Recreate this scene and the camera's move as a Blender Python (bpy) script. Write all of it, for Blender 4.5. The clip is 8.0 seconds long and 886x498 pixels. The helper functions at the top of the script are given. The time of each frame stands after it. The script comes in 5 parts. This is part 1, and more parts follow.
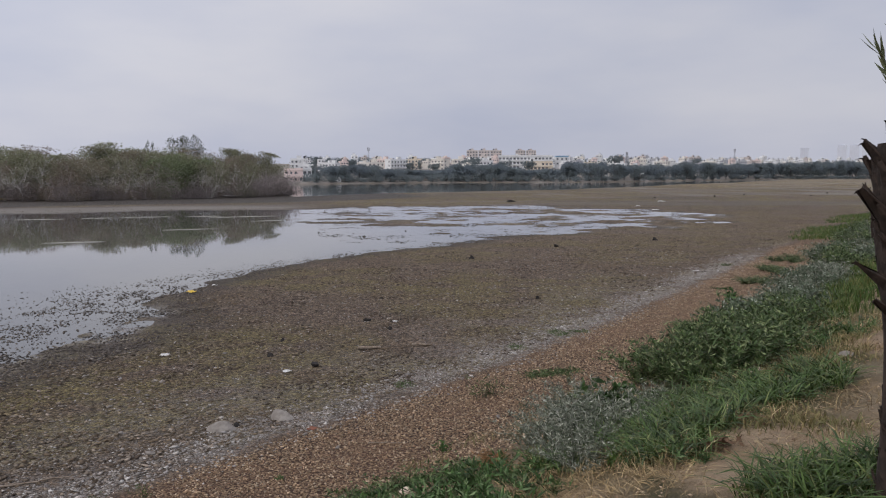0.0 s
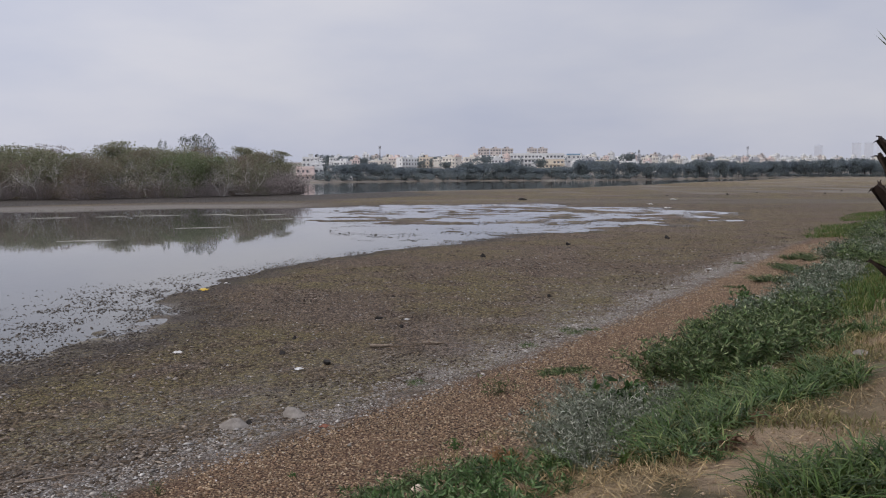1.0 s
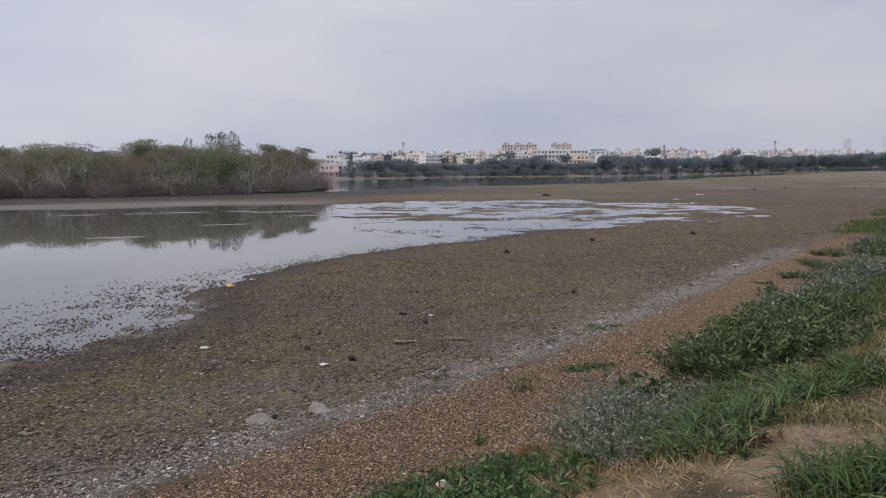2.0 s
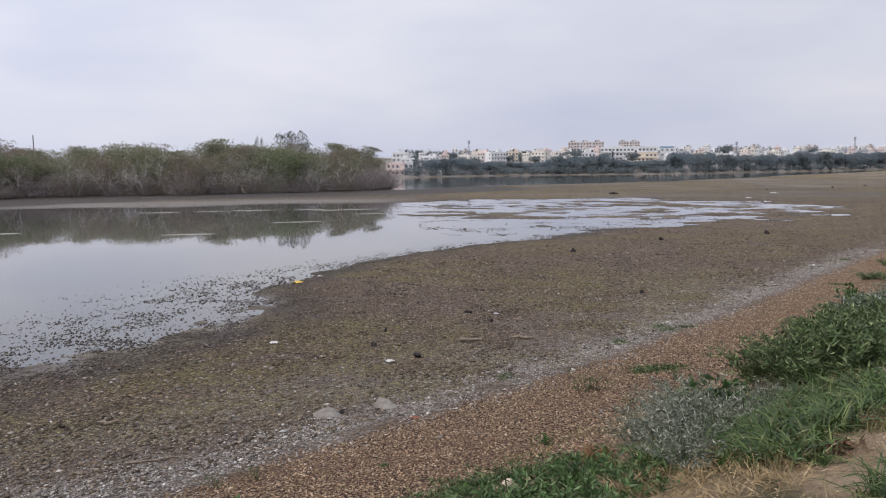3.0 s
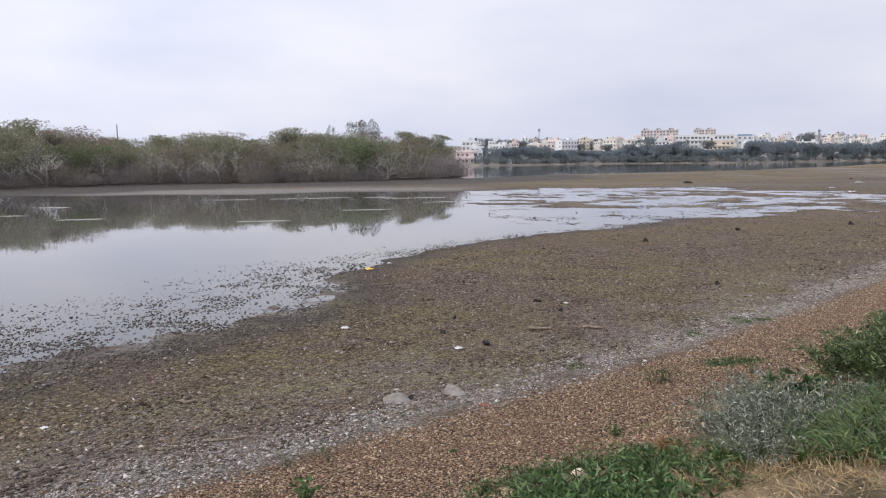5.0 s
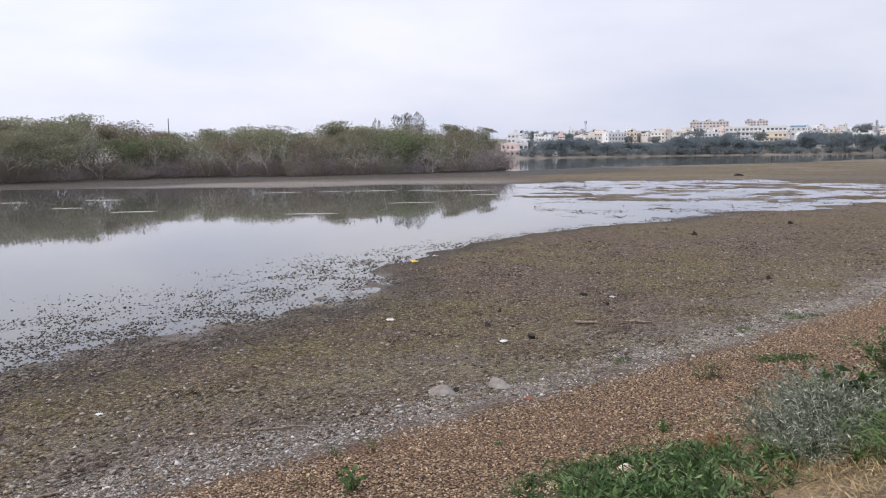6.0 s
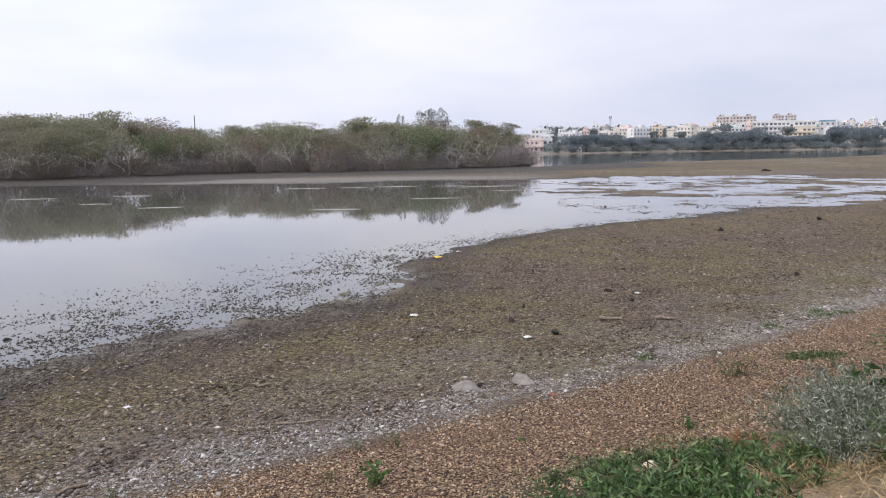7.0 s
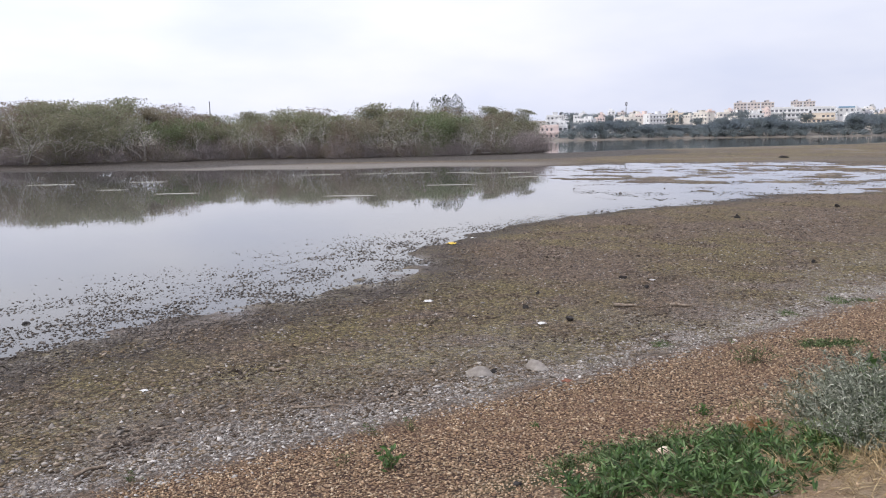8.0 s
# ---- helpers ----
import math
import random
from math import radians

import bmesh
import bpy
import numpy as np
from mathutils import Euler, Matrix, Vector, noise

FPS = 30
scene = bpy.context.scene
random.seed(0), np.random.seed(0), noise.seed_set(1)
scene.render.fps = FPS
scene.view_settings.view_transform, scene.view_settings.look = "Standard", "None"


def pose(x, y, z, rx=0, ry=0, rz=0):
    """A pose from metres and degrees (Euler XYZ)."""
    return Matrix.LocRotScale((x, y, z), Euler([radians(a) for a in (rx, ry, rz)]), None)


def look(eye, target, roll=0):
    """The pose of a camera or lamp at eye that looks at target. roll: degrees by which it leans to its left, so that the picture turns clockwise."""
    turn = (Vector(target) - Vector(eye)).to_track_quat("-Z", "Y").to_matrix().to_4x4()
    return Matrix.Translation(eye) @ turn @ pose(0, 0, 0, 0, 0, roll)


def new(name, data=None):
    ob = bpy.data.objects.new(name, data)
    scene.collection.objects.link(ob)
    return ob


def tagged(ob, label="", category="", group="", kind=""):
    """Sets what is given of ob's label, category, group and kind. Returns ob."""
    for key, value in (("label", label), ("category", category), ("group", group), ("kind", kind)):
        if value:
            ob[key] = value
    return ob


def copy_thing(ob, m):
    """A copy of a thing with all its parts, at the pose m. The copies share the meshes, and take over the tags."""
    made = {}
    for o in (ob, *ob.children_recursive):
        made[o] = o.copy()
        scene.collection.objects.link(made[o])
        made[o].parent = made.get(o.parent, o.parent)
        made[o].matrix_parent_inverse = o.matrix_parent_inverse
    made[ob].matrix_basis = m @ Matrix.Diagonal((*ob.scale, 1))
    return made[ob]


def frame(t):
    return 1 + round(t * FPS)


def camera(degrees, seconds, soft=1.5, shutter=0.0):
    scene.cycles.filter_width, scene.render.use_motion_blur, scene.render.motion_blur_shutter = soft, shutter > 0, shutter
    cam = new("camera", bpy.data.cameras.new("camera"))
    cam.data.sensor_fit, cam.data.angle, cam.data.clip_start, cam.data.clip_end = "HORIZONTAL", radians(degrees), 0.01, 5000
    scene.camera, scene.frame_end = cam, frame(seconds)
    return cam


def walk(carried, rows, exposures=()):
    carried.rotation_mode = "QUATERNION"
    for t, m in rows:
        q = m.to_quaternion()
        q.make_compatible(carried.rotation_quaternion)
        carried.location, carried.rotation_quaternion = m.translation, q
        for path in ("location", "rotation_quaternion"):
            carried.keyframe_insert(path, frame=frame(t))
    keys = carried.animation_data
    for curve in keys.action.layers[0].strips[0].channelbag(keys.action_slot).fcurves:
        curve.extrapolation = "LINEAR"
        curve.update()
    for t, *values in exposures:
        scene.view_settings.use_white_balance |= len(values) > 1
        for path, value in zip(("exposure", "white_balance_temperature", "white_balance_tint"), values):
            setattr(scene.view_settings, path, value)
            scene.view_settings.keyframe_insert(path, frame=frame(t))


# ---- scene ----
cam = camera(58.5, 8.0, soft=1.1)
EYE = 3.0  # eye above the lake's water; the bank's top lies at 1.4
# seconds, x, y, z, yaw, pitch, roll
PATH = [
    (0.0, 0.000, 0.000, 0.000, 0.000, -5.334, 0.040),
    (0.5, 0.000, -0.004, 0.002, 0.107, -5.410, -0.140),
    (1.0, -0.003, -0.005, -0.001, 0.826, -5.460, -0.034),
    (1.2, -0.003, -0.005, -0.002, 1.192, -5.551, -0.150),
    (2.3, -0.012, -0.003, -0.007, 4.078, -5.733, -0.332),
    (2.5, -0.015, 0.001, -0.010, 5.546, -5.647, -0.404),
    (3.0, -0.026, 0.004, -0.011, 7.265, -5.823, -0.449),
    (3.5, -0.030, 0.005, -0.015, 7.427, -6.033, -0.261),
    (4.0, -0.033, 0.005, -0.019, 8.889, -6.169, -0.344),
    (4.5, -0.040, 0.006, -0.022, 10.770, -6.448, -0.415),
    (4.7, -0.042, 0.008, -0.024, 11.498, -6.495, -0.432),
    (5.8, -0.054, 0.013, -0.028, 14.501, -7.020, -0.500),
    (6.0, -0.055, 0.014, -0.029, 15.538, -7.095, -0.589),
    (6.5, -0.059, 0.014, -0.029, 16.743, -7.471, -0.579),
    (7.0, -0.058, 0.016, -0.033, 17.263, -7.378, -0.730),
    (7.5, -0.059, 0.016, -0.036, 17.719, -7.662, -0.758),
    (8.0, -0.061, 0.015, -0.044, 18.315, -8.327, -0.699),
]
walk(cam, [(t, pose(x, y, EYE + z, 90 + pitch, 0, yaw) @ pose(0, 0, 0, 0, 0, roll)) for t, x, y, z, yaw, pitch, roll in PATH],
     exposures=[(0.0, -0.06), (1.2, -0.03), (2.5, -0.04), (3.0, 0.27), (3.5, 0.38), (6.0, 0.54), (7.0, 0.57), (7.5, 0.56), (8.0, 0.66)])

# ---- light: an overcast sky with a weak, wide sun behind the cloud ----
SUN_EL, SUN_AZ = radians(52), radians(-120)  # azimuth from +y, to the right positive
world = bpy.data.worlds.new("overcast_sky")
scene.world = world
world.use_nodes = True
wn, wl = world.node_tree.nodes, world.node_tree.links
wn.clear()
w_out = wn.new("ShaderNodeOutputWorld")
w_bg = wn.new("ShaderNodeBackground")
w_sky = wn.new("ShaderNodeTexSky")
w_sky.sky_type, w_sky.sun_disc = "NISHITA", False
w_sky.sun_elevation, w_sky.sun_rotation = SUN_EL, SUN_AZ
w_sky.dust_density, w_sky.air_density = 4.0, 1.2
w_tc = wn.new("ShaderNodeTexCoord")
w_map = wn.new("ShaderNodeMapping")
w_map.inputs["Scale"].default_value = (1.0, 1.0, 3.2)
w_n1 = wn.new("ShaderNodeTexNoise")
w_n1.inputs["Scale"].default_value, w_n1.inputs["Detail"].default_value, w_n1.inputs["Roughness"].default_value = 2.1, 5, 0.5
w_ramp = wn.new("ShaderNodeValToRGB")
w_ramp.color_ramp.elements[0].position, w_ramp.color_ramp.elements[0].color = 0.33, (0.545, 0.578, 0.722, 1)
w_ramp.color_ramp.elements[1].position, w_ramp.color_ramp.elements[1].color = 0.66, (0.725, 0.725, 0.80, 1)
w_scale = wn.new("ShaderNodeMix")
w_scale.data_type, w_scale.blend_type = "RGBA", "MULTIPLY"
w_scale.inputs[0].default_value = 1.0
w_scale.inputs[7].default_value = (0.09, 0.09, 0.09, 1)
w_mix = wn.new("ShaderNodeMix")
w_mix.data_type = "RGBA"
w_mix.inputs[0].default_value = 0.9  # cloud cover
wl.new(w_tc.outputs["Generated"], w_map.inputs["Vector"])
wl.new(w_map.outputs[0], w_n1.inputs["Vector"])
wl.new(w_n1.outputs["Fac"], w_ramp.inputs["Fac"])
wl.new(w_sky.outputs[0], w_scale.inputs[6])
wl.new(w_scale.outputs[2], w_mix.inputs[6])
wl.new(w_ramp.outputs[0], w_mix.inputs[7])
# the cloud is brighter round the veiled sun
w_dot = wn.new("ShaderNodeVectorMath")
w_dot.operation = "DOT_PRODUCT"
w_dot.inputs[1].default_value = (math.sin(SUN_AZ) * math.cos(SUN_EL), math.cos(SUN_AZ) * math.cos(SUN_EL), math.sin(SUN_EL))
w_glow = wn.new("ShaderNodeMapRange")
w_glow.inputs["From Min"].default_value, w_glow.inputs["From Max"].default_value = -0.3, 1.0
w_glow.inputs["To Min"].default_value, w_glow.inputs["To Max"].default_value = 0.88, 1.30
wl.new(w_tc.outputs["Generated"], w_dot.inputs[0])
wl.new(w_dot.outputs["Value"], w_glow.inputs["Value"])
wl.new(w_glow.outputs[0], w_bg.inputs["Strength"])
wl.new(w_mix.outputs[2], w_bg.inputs["Color"])
wl.new(w_bg.outputs[0], w_out.inputs[0])
sun = new("sun", bpy.data.lights.new("sun", "SUN"))
sun.data.energy, sun.data.angle, sun.data.color = 1.15, radians(40), (1.0, 0.95, 0.88)
SUN_WAY = Vector((math.sin(SUN_AZ) * math.cos(SUN_EL), math.cos(SUN_AZ) * math.cos(SUN_EL), math.sin(SUN_EL)))
sun.matrix_world = look(SUN_WAY * 60, (0, 0, 0))


# ---- materials ----
def material(name, rough=0.85, spec=0.3):
    m = bpy.data.materials.new(name)
    m.use_nodes = True
    b = m.node_tree.nodes["Principled BSDF"]
    b.inputs["Roughness"].default_value = rough
    b.inputs["Specular IOR Level"].default_value = spec
    return m, m.node_tree.nodes, m.node_tree.links, b


def mixer(nodes, links, fac, a, b):
    """A colour mix; fac, a and b are sockets or values."""
    n = nodes.new("ShaderNodeMix")
    n.data_type = "RGBA"
    for i, v in ((0, fac), (6, a), (7, b)):
        if isinstance(v, bpy.types.NodeSocket):
            links.new(v, n.inputs[i])
        else:
            n.inputs[i].default_value = v if i == 0 else (*v, 1)
    return n.outputs[2]


def sums(nodes, links, op, a, b, clamp=False):
    n = nodes.new("ShaderNodeMath")
    n.operation, n.use_clamp = op, clamp
    for i, v in ((0, a), (1, b)):
        if isinstance(v, bpy.types.NodeSocket):
            links.new(v, n.inputs[i])
        else:
            n.inputs[i].default_value = v
    return n.outputs[0]


def grain(nodes, links, scale, detail=4.0, rough=0.6, coords="Object", stretch=None):
    tc = nodes.new("ShaderNodeTexCoord")
    n = nodes.new("ShaderNodeTexNoise")
    n.inputs["Scale"].default_value, n.inputs["Detail"].default_value, n.inputs["Roughness"].default_value = scale, detail, rough
    if stretch:
        mp = nodes.new("ShaderNodeMapping")
        mp.inputs["Scale"].default_value = stretch
        links.new(tc.outputs[coords], mp.inputs["Vector"])
        links.new(mp.outputs[0], n.inputs["Vector"])
    else:
        links.new(tc.outputs[coords], n.inputs["Vector"])
    return n.outputs["Fac"]


def ramp(nodes, links, fac, lo, hi):
    n = nodes.new("ShaderNodeMapRange")
    n.interpolation_type = "SMOOTHSTEP"
    n.inputs["From Min"].default_value, n.inputs["From Max"].default_value = lo, hi
    links.new(fac, n.inputs["Value"])
    return n.outputs["Result"]


def bump(nodes, links, height, b, strength, distance):
    n = nodes.new("ShaderNodeBump")
    n.inputs["Distance"].default_value = distance
    if isinstance(strength, bpy.types.NodeSocket):
        links.new(strength, n.inputs["Strength"])
    else:
        n.inputs["Strength"].default_value = strength
    links.new(height, n.inputs["Height"])
    links.new(n.outputs[0], b.inputs["Normal"])


def varied(name, colours, scale=6.0, rough=0.85, spec=0.3, per="island", bump_scale=0, bump_depth=0.01, spread=0.5, translucent=0.0, dry=None):
    """Two base colours mixed by noise, and each piece or object shifted in value; a fine relief."""
    m, nodes, links, b = material(name, rough, spec)
    c = mixer(nodes, links, ramp(nodes, links, grain(nodes, links, scale), 0.35, 0.65), colours[0], colours[1])
    if per == "island":
        r = nodes.new("ShaderNodeNewGeometry").outputs["Random Per Island"]
    else:
        r = nodes.new("ShaderNodeObjectInfo").outputs["Random"]
    if len(colours) > 2:
        c = mixer(nodes, links, ramp(nodes, links, r, 0.6, 0.95), c, colours[2])
    if dry:
        own = nodes.new("ShaderNodeObjectInfo").outputs["Random"]
        c = mixer(nodes, links, sums(nodes, links, "MULTIPLY", ramp(nodes, links, own, 0.35, 1.0), 0.75), c, dry)
    hsv = nodes.new("ShaderNodeHueSaturation")
    wob = nodes.new("ShaderNodeMath")
    wob.operation = "FRACT"
    links.new(sums(nodes, links, "MULTIPLY", r, 7.31), wob.inputs[0])
    links.new(sums(nodes, links, "ADD", sums(nodes, links, "MULTIPLY", wob.outputs[0], spread), 1 - spread / 2), hsv.inputs["Value"])
    links.new(c, hsv.inputs["Color"])
    links.new(hsv.outputs[0], b.inputs["Base Color"])
    if bump_scale:
        bump(nodes, links, grain(nodes, links, bump_scale), b, 0.6, bump_depth)
    if translucent:
        t = nodes.new("ShaderNodeBsdfTranslucent")
        links.new(hsv.outputs[0], t.inputs["Color"])
        mx = nodes.new("ShaderNodeMixShader")
        mx.inputs[0].default_value = translucent
        out = nodes["Material Output"]
        links.new(b.outputs[0], mx.inputs[1])
        links.new(t.outputs[0], mx.inputs[2])
        links.new(mx.outputs[0], out.inputs["Surface"])
    return m


def ground_material():
    m, nodes, links, b = material("lake_bed_and_bank", 0.9, 0.25)

    def att(name):
        n = nodes.new("ShaderNodeAttribute")
        n.attribute_name = name
        return n.outputs["Fac"]

    picks = []
    wtc = nodes.new("ShaderNodeTexCoord")
    wno = nodes.new("ShaderNodeTexNoise")
    wno.inputs["Scale"].default_value, wno.inputs["Detail"].default_value = 9.0, 3.0
    links.new(wtc.outputs["Object"], wno.inputs["Vector"])
    wsc = nodes.new("ShaderNodeVectorMath")
    wsc.operation = "MULTIPLY_ADD"
    wsc.inputs[1].default_value = (0.07, 0.07, 0.0)
    links.new(wno.outputs["Color"], wsc.inputs[0])
    links.new(wtc.outputs["Object"], wsc.inputs[2])
    warped = wsc.outputs[0]
    big = grain(nodes, links, 0.35, 5)
    mid = grain(nodes, links, 2.2, 6, 0.65)
    fine = grain(nodes, links, 22, 5, 0.7)
    tiny = grain(nodes, links, 75, 3, 0.7)
    c = mixer(nodes, links, ramp(nodes, links, mid, 0.35, 0.65), (0.172, 0.124, 0.090), (0.252, 0.192, 0.142))
    c = mixer(nodes, links, ramp(nodes, links, big, 0.4, 0.62), c, (0.208, 0.152, 0.106))
    cells = nodes.new("ShaderNodeTexVoronoi")
    cells.inputs["Scale"].default_value = 36
    tcv = nodes.new("ShaderNodeTexCoord")
    links.new(tcv.outputs["Object"], cells.inputs["Vector"])
    hue = nodes.new("ShaderNodeSeparateColor")
    links.new(cells.outputs["Color"], hue.inputs[0])
    pebbles = mixer(nodes, links, hue.outputs[0], (0.29, 0.175, 0.105), (0.47, 0.335, 0.205))
    # dark rims paint the shadow between the pebbles
    pebbles = mixer(nodes, links, ramp(nodes, links, cells.outputs["Distance"], 0.38, 0.62), pebbles, (0.075, 0.045, 0.032))
    pebbles = mixer(nodes, links, sums(nodes, links, "MULTIPLY", ramp(nodes, links, grain(nodes, links, 0.9, 4), 0.42, 0.66), 0.3), pebbles, (0.25, 0.14, 0.092))
    # olive films of dried algae
    ol = sums(nodes, links, "MULTIPLY", att("olive"), ramp(nodes, links, grain(nodes, links, 0.8, 6, 0.65), 0.36, 0.58))
    c = mixer(nodes, links, ol, c, (0.225, 0.185, 0.085))
    # dark crumbs and pale flecks
    plates = grain(nodes, links, 8.5, 5, 0.6)
    c = mixer(nodes, links, sums(nodes, links, "MULTIPLY", ramp(nodes, links, plates, 0.53, 0.62), 0.6), c, (0.066, 0.050, 0.040))
    c = mixer(nodes, links, sums(nodes, links, "MULTIPLY", ramp(nodes, links, grain(nodes, links, 11, 5, 0.65), 0.58, 0.68), 0.55), c, (0.26, 0.222, 0.185))
    c = mixer(nodes, links, sums(nodes, links, "MULTIPLY", ramp(nodes, links, fine, 0.50, 0.60), 0.8), c, (0.048, 0.037, 0.030))
    c = mixer(nodes, links, sums(nodes, links, "MULTIPLY", ramp(nodes, links, grain(nodes, links, 14, 5, 0.75), 0.60, 0.70), 0.65), c, (0.27, 0.245, 0.23))
    c = mixer(nodes, links, sums(nodes, links, "MULTIPLY", ol, 0.4), c, (0.215, 0.177, 0.07))
    # crumbs of dried mud, each of its own shade, with dark gaps between
    for size, gap, deep in ((15.0, 0.60, 0.62), (37.0, 0.56, 0.5)):
        cr = nodes.new("ShaderNodeTexVoronoi")
        cr.voronoi_dimensions = "2D"
        cr.inputs["Scale"].default_value = size
        links.new(warped, cr.inputs["Vector"])
        tone = nodes.new("ShaderNodeSeparateColor")
        links.new(cr.outputs["Color"], tone.inputs[0])
        hsv = nodes.new("ShaderNodeHueSaturation")
        links.new(sums(nodes, links, "ADD", sums(nodes, links, "MULTIPLY", tone.outputs[0], 0.8), 0.84), hsv.inputs["Value"])
        links.new(c, hsv.inputs["Color"])
        c = mixer(nodes, links, sums(nodes, links, "MULTIPLY", ramp(nodes, links, cr.outputs["Distance"], gap - 0.22, gap), deep), hsv.outputs[0], (0.045, 0.035, 0.028))
        picks.append((tone.outputs[1], cr.outputs["Distance"]))
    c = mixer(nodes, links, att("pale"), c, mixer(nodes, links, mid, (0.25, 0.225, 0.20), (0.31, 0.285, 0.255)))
    # the salt crust lies on some crumbs and leaves others bare
    salted = sums(nodes, links, "MULTIPLY", ramp(nodes, links, sums(nodes, links, "ADD", picks[1][0], sums(nodes, links, "MULTIPLY", picks[0][0], 0.6)), 0.42, 0.95), ramp(nodes, links, sums(nodes, links, "SUBTRACT", 1.0, picks[1][1]), 0.42, 0.6))
    crust = sums(nodes, links, "MULTIPLY", sums(nodes, links, "MULTIPLY", att("crust"), sums(nodes, links, "ADD", 0.22, salted)), ramp(nodes, links, grain(nodes, links, 7, 6, 0.75), 0.34, 0.58), True)
    c = mixer(nodes, links, crust, c, mixer(nodes, links, ramp(nodes, links, tiny, 0.4, 0.6), (0.32, 0.285, 0.26), (0.60, 0.565, 0.535)))
    c = mixer(nodes, links, att("gravel"), c, pebbles)
    soil = mixer(nodes, links, ramp(nodes, links, mid, 0.3, 0.7), (0.42, 0.295, 0.19), (0.56, 0.425, 0.295))
    c = mixer(nodes, links, att("soil"), c, mixer(nodes, links, ramp(nodes, links, fine, 0.5, 0.7), soil, (0.37, 0.265, 0.175)))
    turf = mixer(nodes, links, fine, (0.05, 0.062, 0.022), (0.10, 0.095, 0.045))
    c = mixer(nodes, links, att("turf"), c, turf)
    wet = att("wet")
    c = mixer(nodes, links, wet, c, mixer(nodes, links, mid, (0.055, 0.046, 0.041), (0.088, 0.074, 0.063)))
    links.new(c, b.inputs["Base Color"])
    links.new(sums(nodes, links, "SUBTRACT", 0.92, sums(nodes, links, "MAXIMUM", sums(nodes, links, "MULTIPLY", wet, 0.25), sums(nodes, links, "MULTIPLY", att("sheen"), 0.76))), b.inputs["Roughness"])
    h = sums(nodes, links, "ADD", sums(nodes, links, "ADD", fine, sums(nodes, links, "MULTIPLY", plates, 1.6)), sums(nodes, links, "MULTIPLY", tiny, 0.45))
    sheen = att("sheen")
    bump(nodes, links, h, b, sums(nodes, links, "SUBTRACT", 1.0, sums(nodes, links, "MULTIPLY", sheen, 0.93)), 0.09)
    return m


def water_material():
    m, nodes, links, b = material("still_lake_water", 0.025, 0.5)
    c = mixer(nodes, links, grain(nodes, links, 0.06, 4), (0.085, 0.082, 0.075), (0.115, 0.112, 0.105))
    links.new(c, b.inputs["Base Color"])
    b.inputs["IOR"].default_value = 1.33
    where = nodes.new("ShaderNodeSeparateXYZ")
    tc = nodes.new("ShaderNodeTexCoord")
    links.new(tc.outputs["Object"], where.inputs[0])
    breeze = ramp(nodes, links, where.outputs["Y"], 88, 125)
    bump(nodes, links, grain(nodes, links, 1.6, 3, 0.5), b, sums(nodes, links, "ADD", sums(nodes, links, "MULTIPLY", breeze, 0.30), 0.035), 0.02)
    return m


GROUND = ground_material()
WATER = water_material()

PEBBLE = varied("reddish_gravel", [(0.27, 0.168, 0.105), (0.47, 0.345, 0.22), (0.46, 0.365, 0.26)], 20, 0.9, spread=0.9)
CLOD = varied("dried_mud_clods", [(0.062, 0.046, 0.035), (0.180, 0.135, 0.088), (0.29, 0.24, 0.19)], 0.7, 0.95, spread=0.8)
FLAKE = varied("pale_shells_and_flakes", [(0.38, 0.345, 0.31), (0.27, 0.24, 0.21), (0.54, 0.51, 0.48)], 8, 0.9, spread=0.7)
PLATE = varied("pale_mud_plates", [(0.20, 0.172, 0.145), (0.27, 0.238, 0.205), (0.36, 0.33, 0.295)], 9, 0.95, spread=0.7)
SPECK = varied("wet_dark_weed", [(0.060, 0.050, 0.044), (0.105, 0.086, 0.072), (0.19, 0.165, 0.14)], 8, 0.7, spread=0.7)
ROCK = varied("grey_granite", [(0.19, 0.168, 0.148), (0.29, 0.262, 0.235)], 14, 0.9, bump_scale=40, bump_depth=0.01, spread=0.2)
ROCK_GREY = varied("pale_weathered_granite", [(0.225, 0.20, 0.176), (0.325, 0.296, 0.266)], 9, 0.9, bump_scale=30, bump_depth=0.02, spread=0.15)
ROCK_PALE = varied("cream_stone", [(0.55, 0.43, 0.33), (0.66, 0.58, 0.48)], 14, 0.9, bump_scale=40, bump_depth=0.01, spread=0.2)
BLACK = varied("black_dried_mud", [(0.022, 0.020, 0.019), (0.045, 0.04, 0.037)], 20, 0.9, bump_scale=60, spread=0.3)
WHITE_SCRAP = varied("dirty_white_plastic", [(0.78, 0.77, 0.75), (0.62, 0.60, 0.57)], 12, 0.5, spread=0.2)
YELLOW_SCRAP = varied("faded_yellow_plastic", [(0.72, 0.50, 0.08), (0.60, 0.40, 0.06)], 12, 0.5, spread=0.1)
RED_SCRAP = varied("faded_red_clay", [(0.26, 0.11, 0.07), (0.20, 0.09, 0.06)], 12, 0.8, spread=0.1)
STICK = varied("weathered_driftwood", [(0.20, 0.15, 0.11), (0.34, 0.28, 0.22)], 25, 0.9, spread=0.3)
STRAW = varied("dry_straw", [(0.36, 0.26, 0.13), (0.15, 0.10, 0.052), (0.48, 0.37, 0.21)], 10, 0.8, spread=0.9)
GRASS = varied("fresh_grass", [(0.030, 0.060, 0.014), (0.088, 0.145, 0.038), (0.15, 0.18, 0.062)], 5, 0.5, spread=1.0, translucent=0.10)
HERB = varied("green_herb_leaves", [(0.026, 0.050, 0.015), (0.105, 0.160, 0.055), (0.22, 0.26, 0.12)], 6, 0.5, spread=1.0, translucent=0.05)
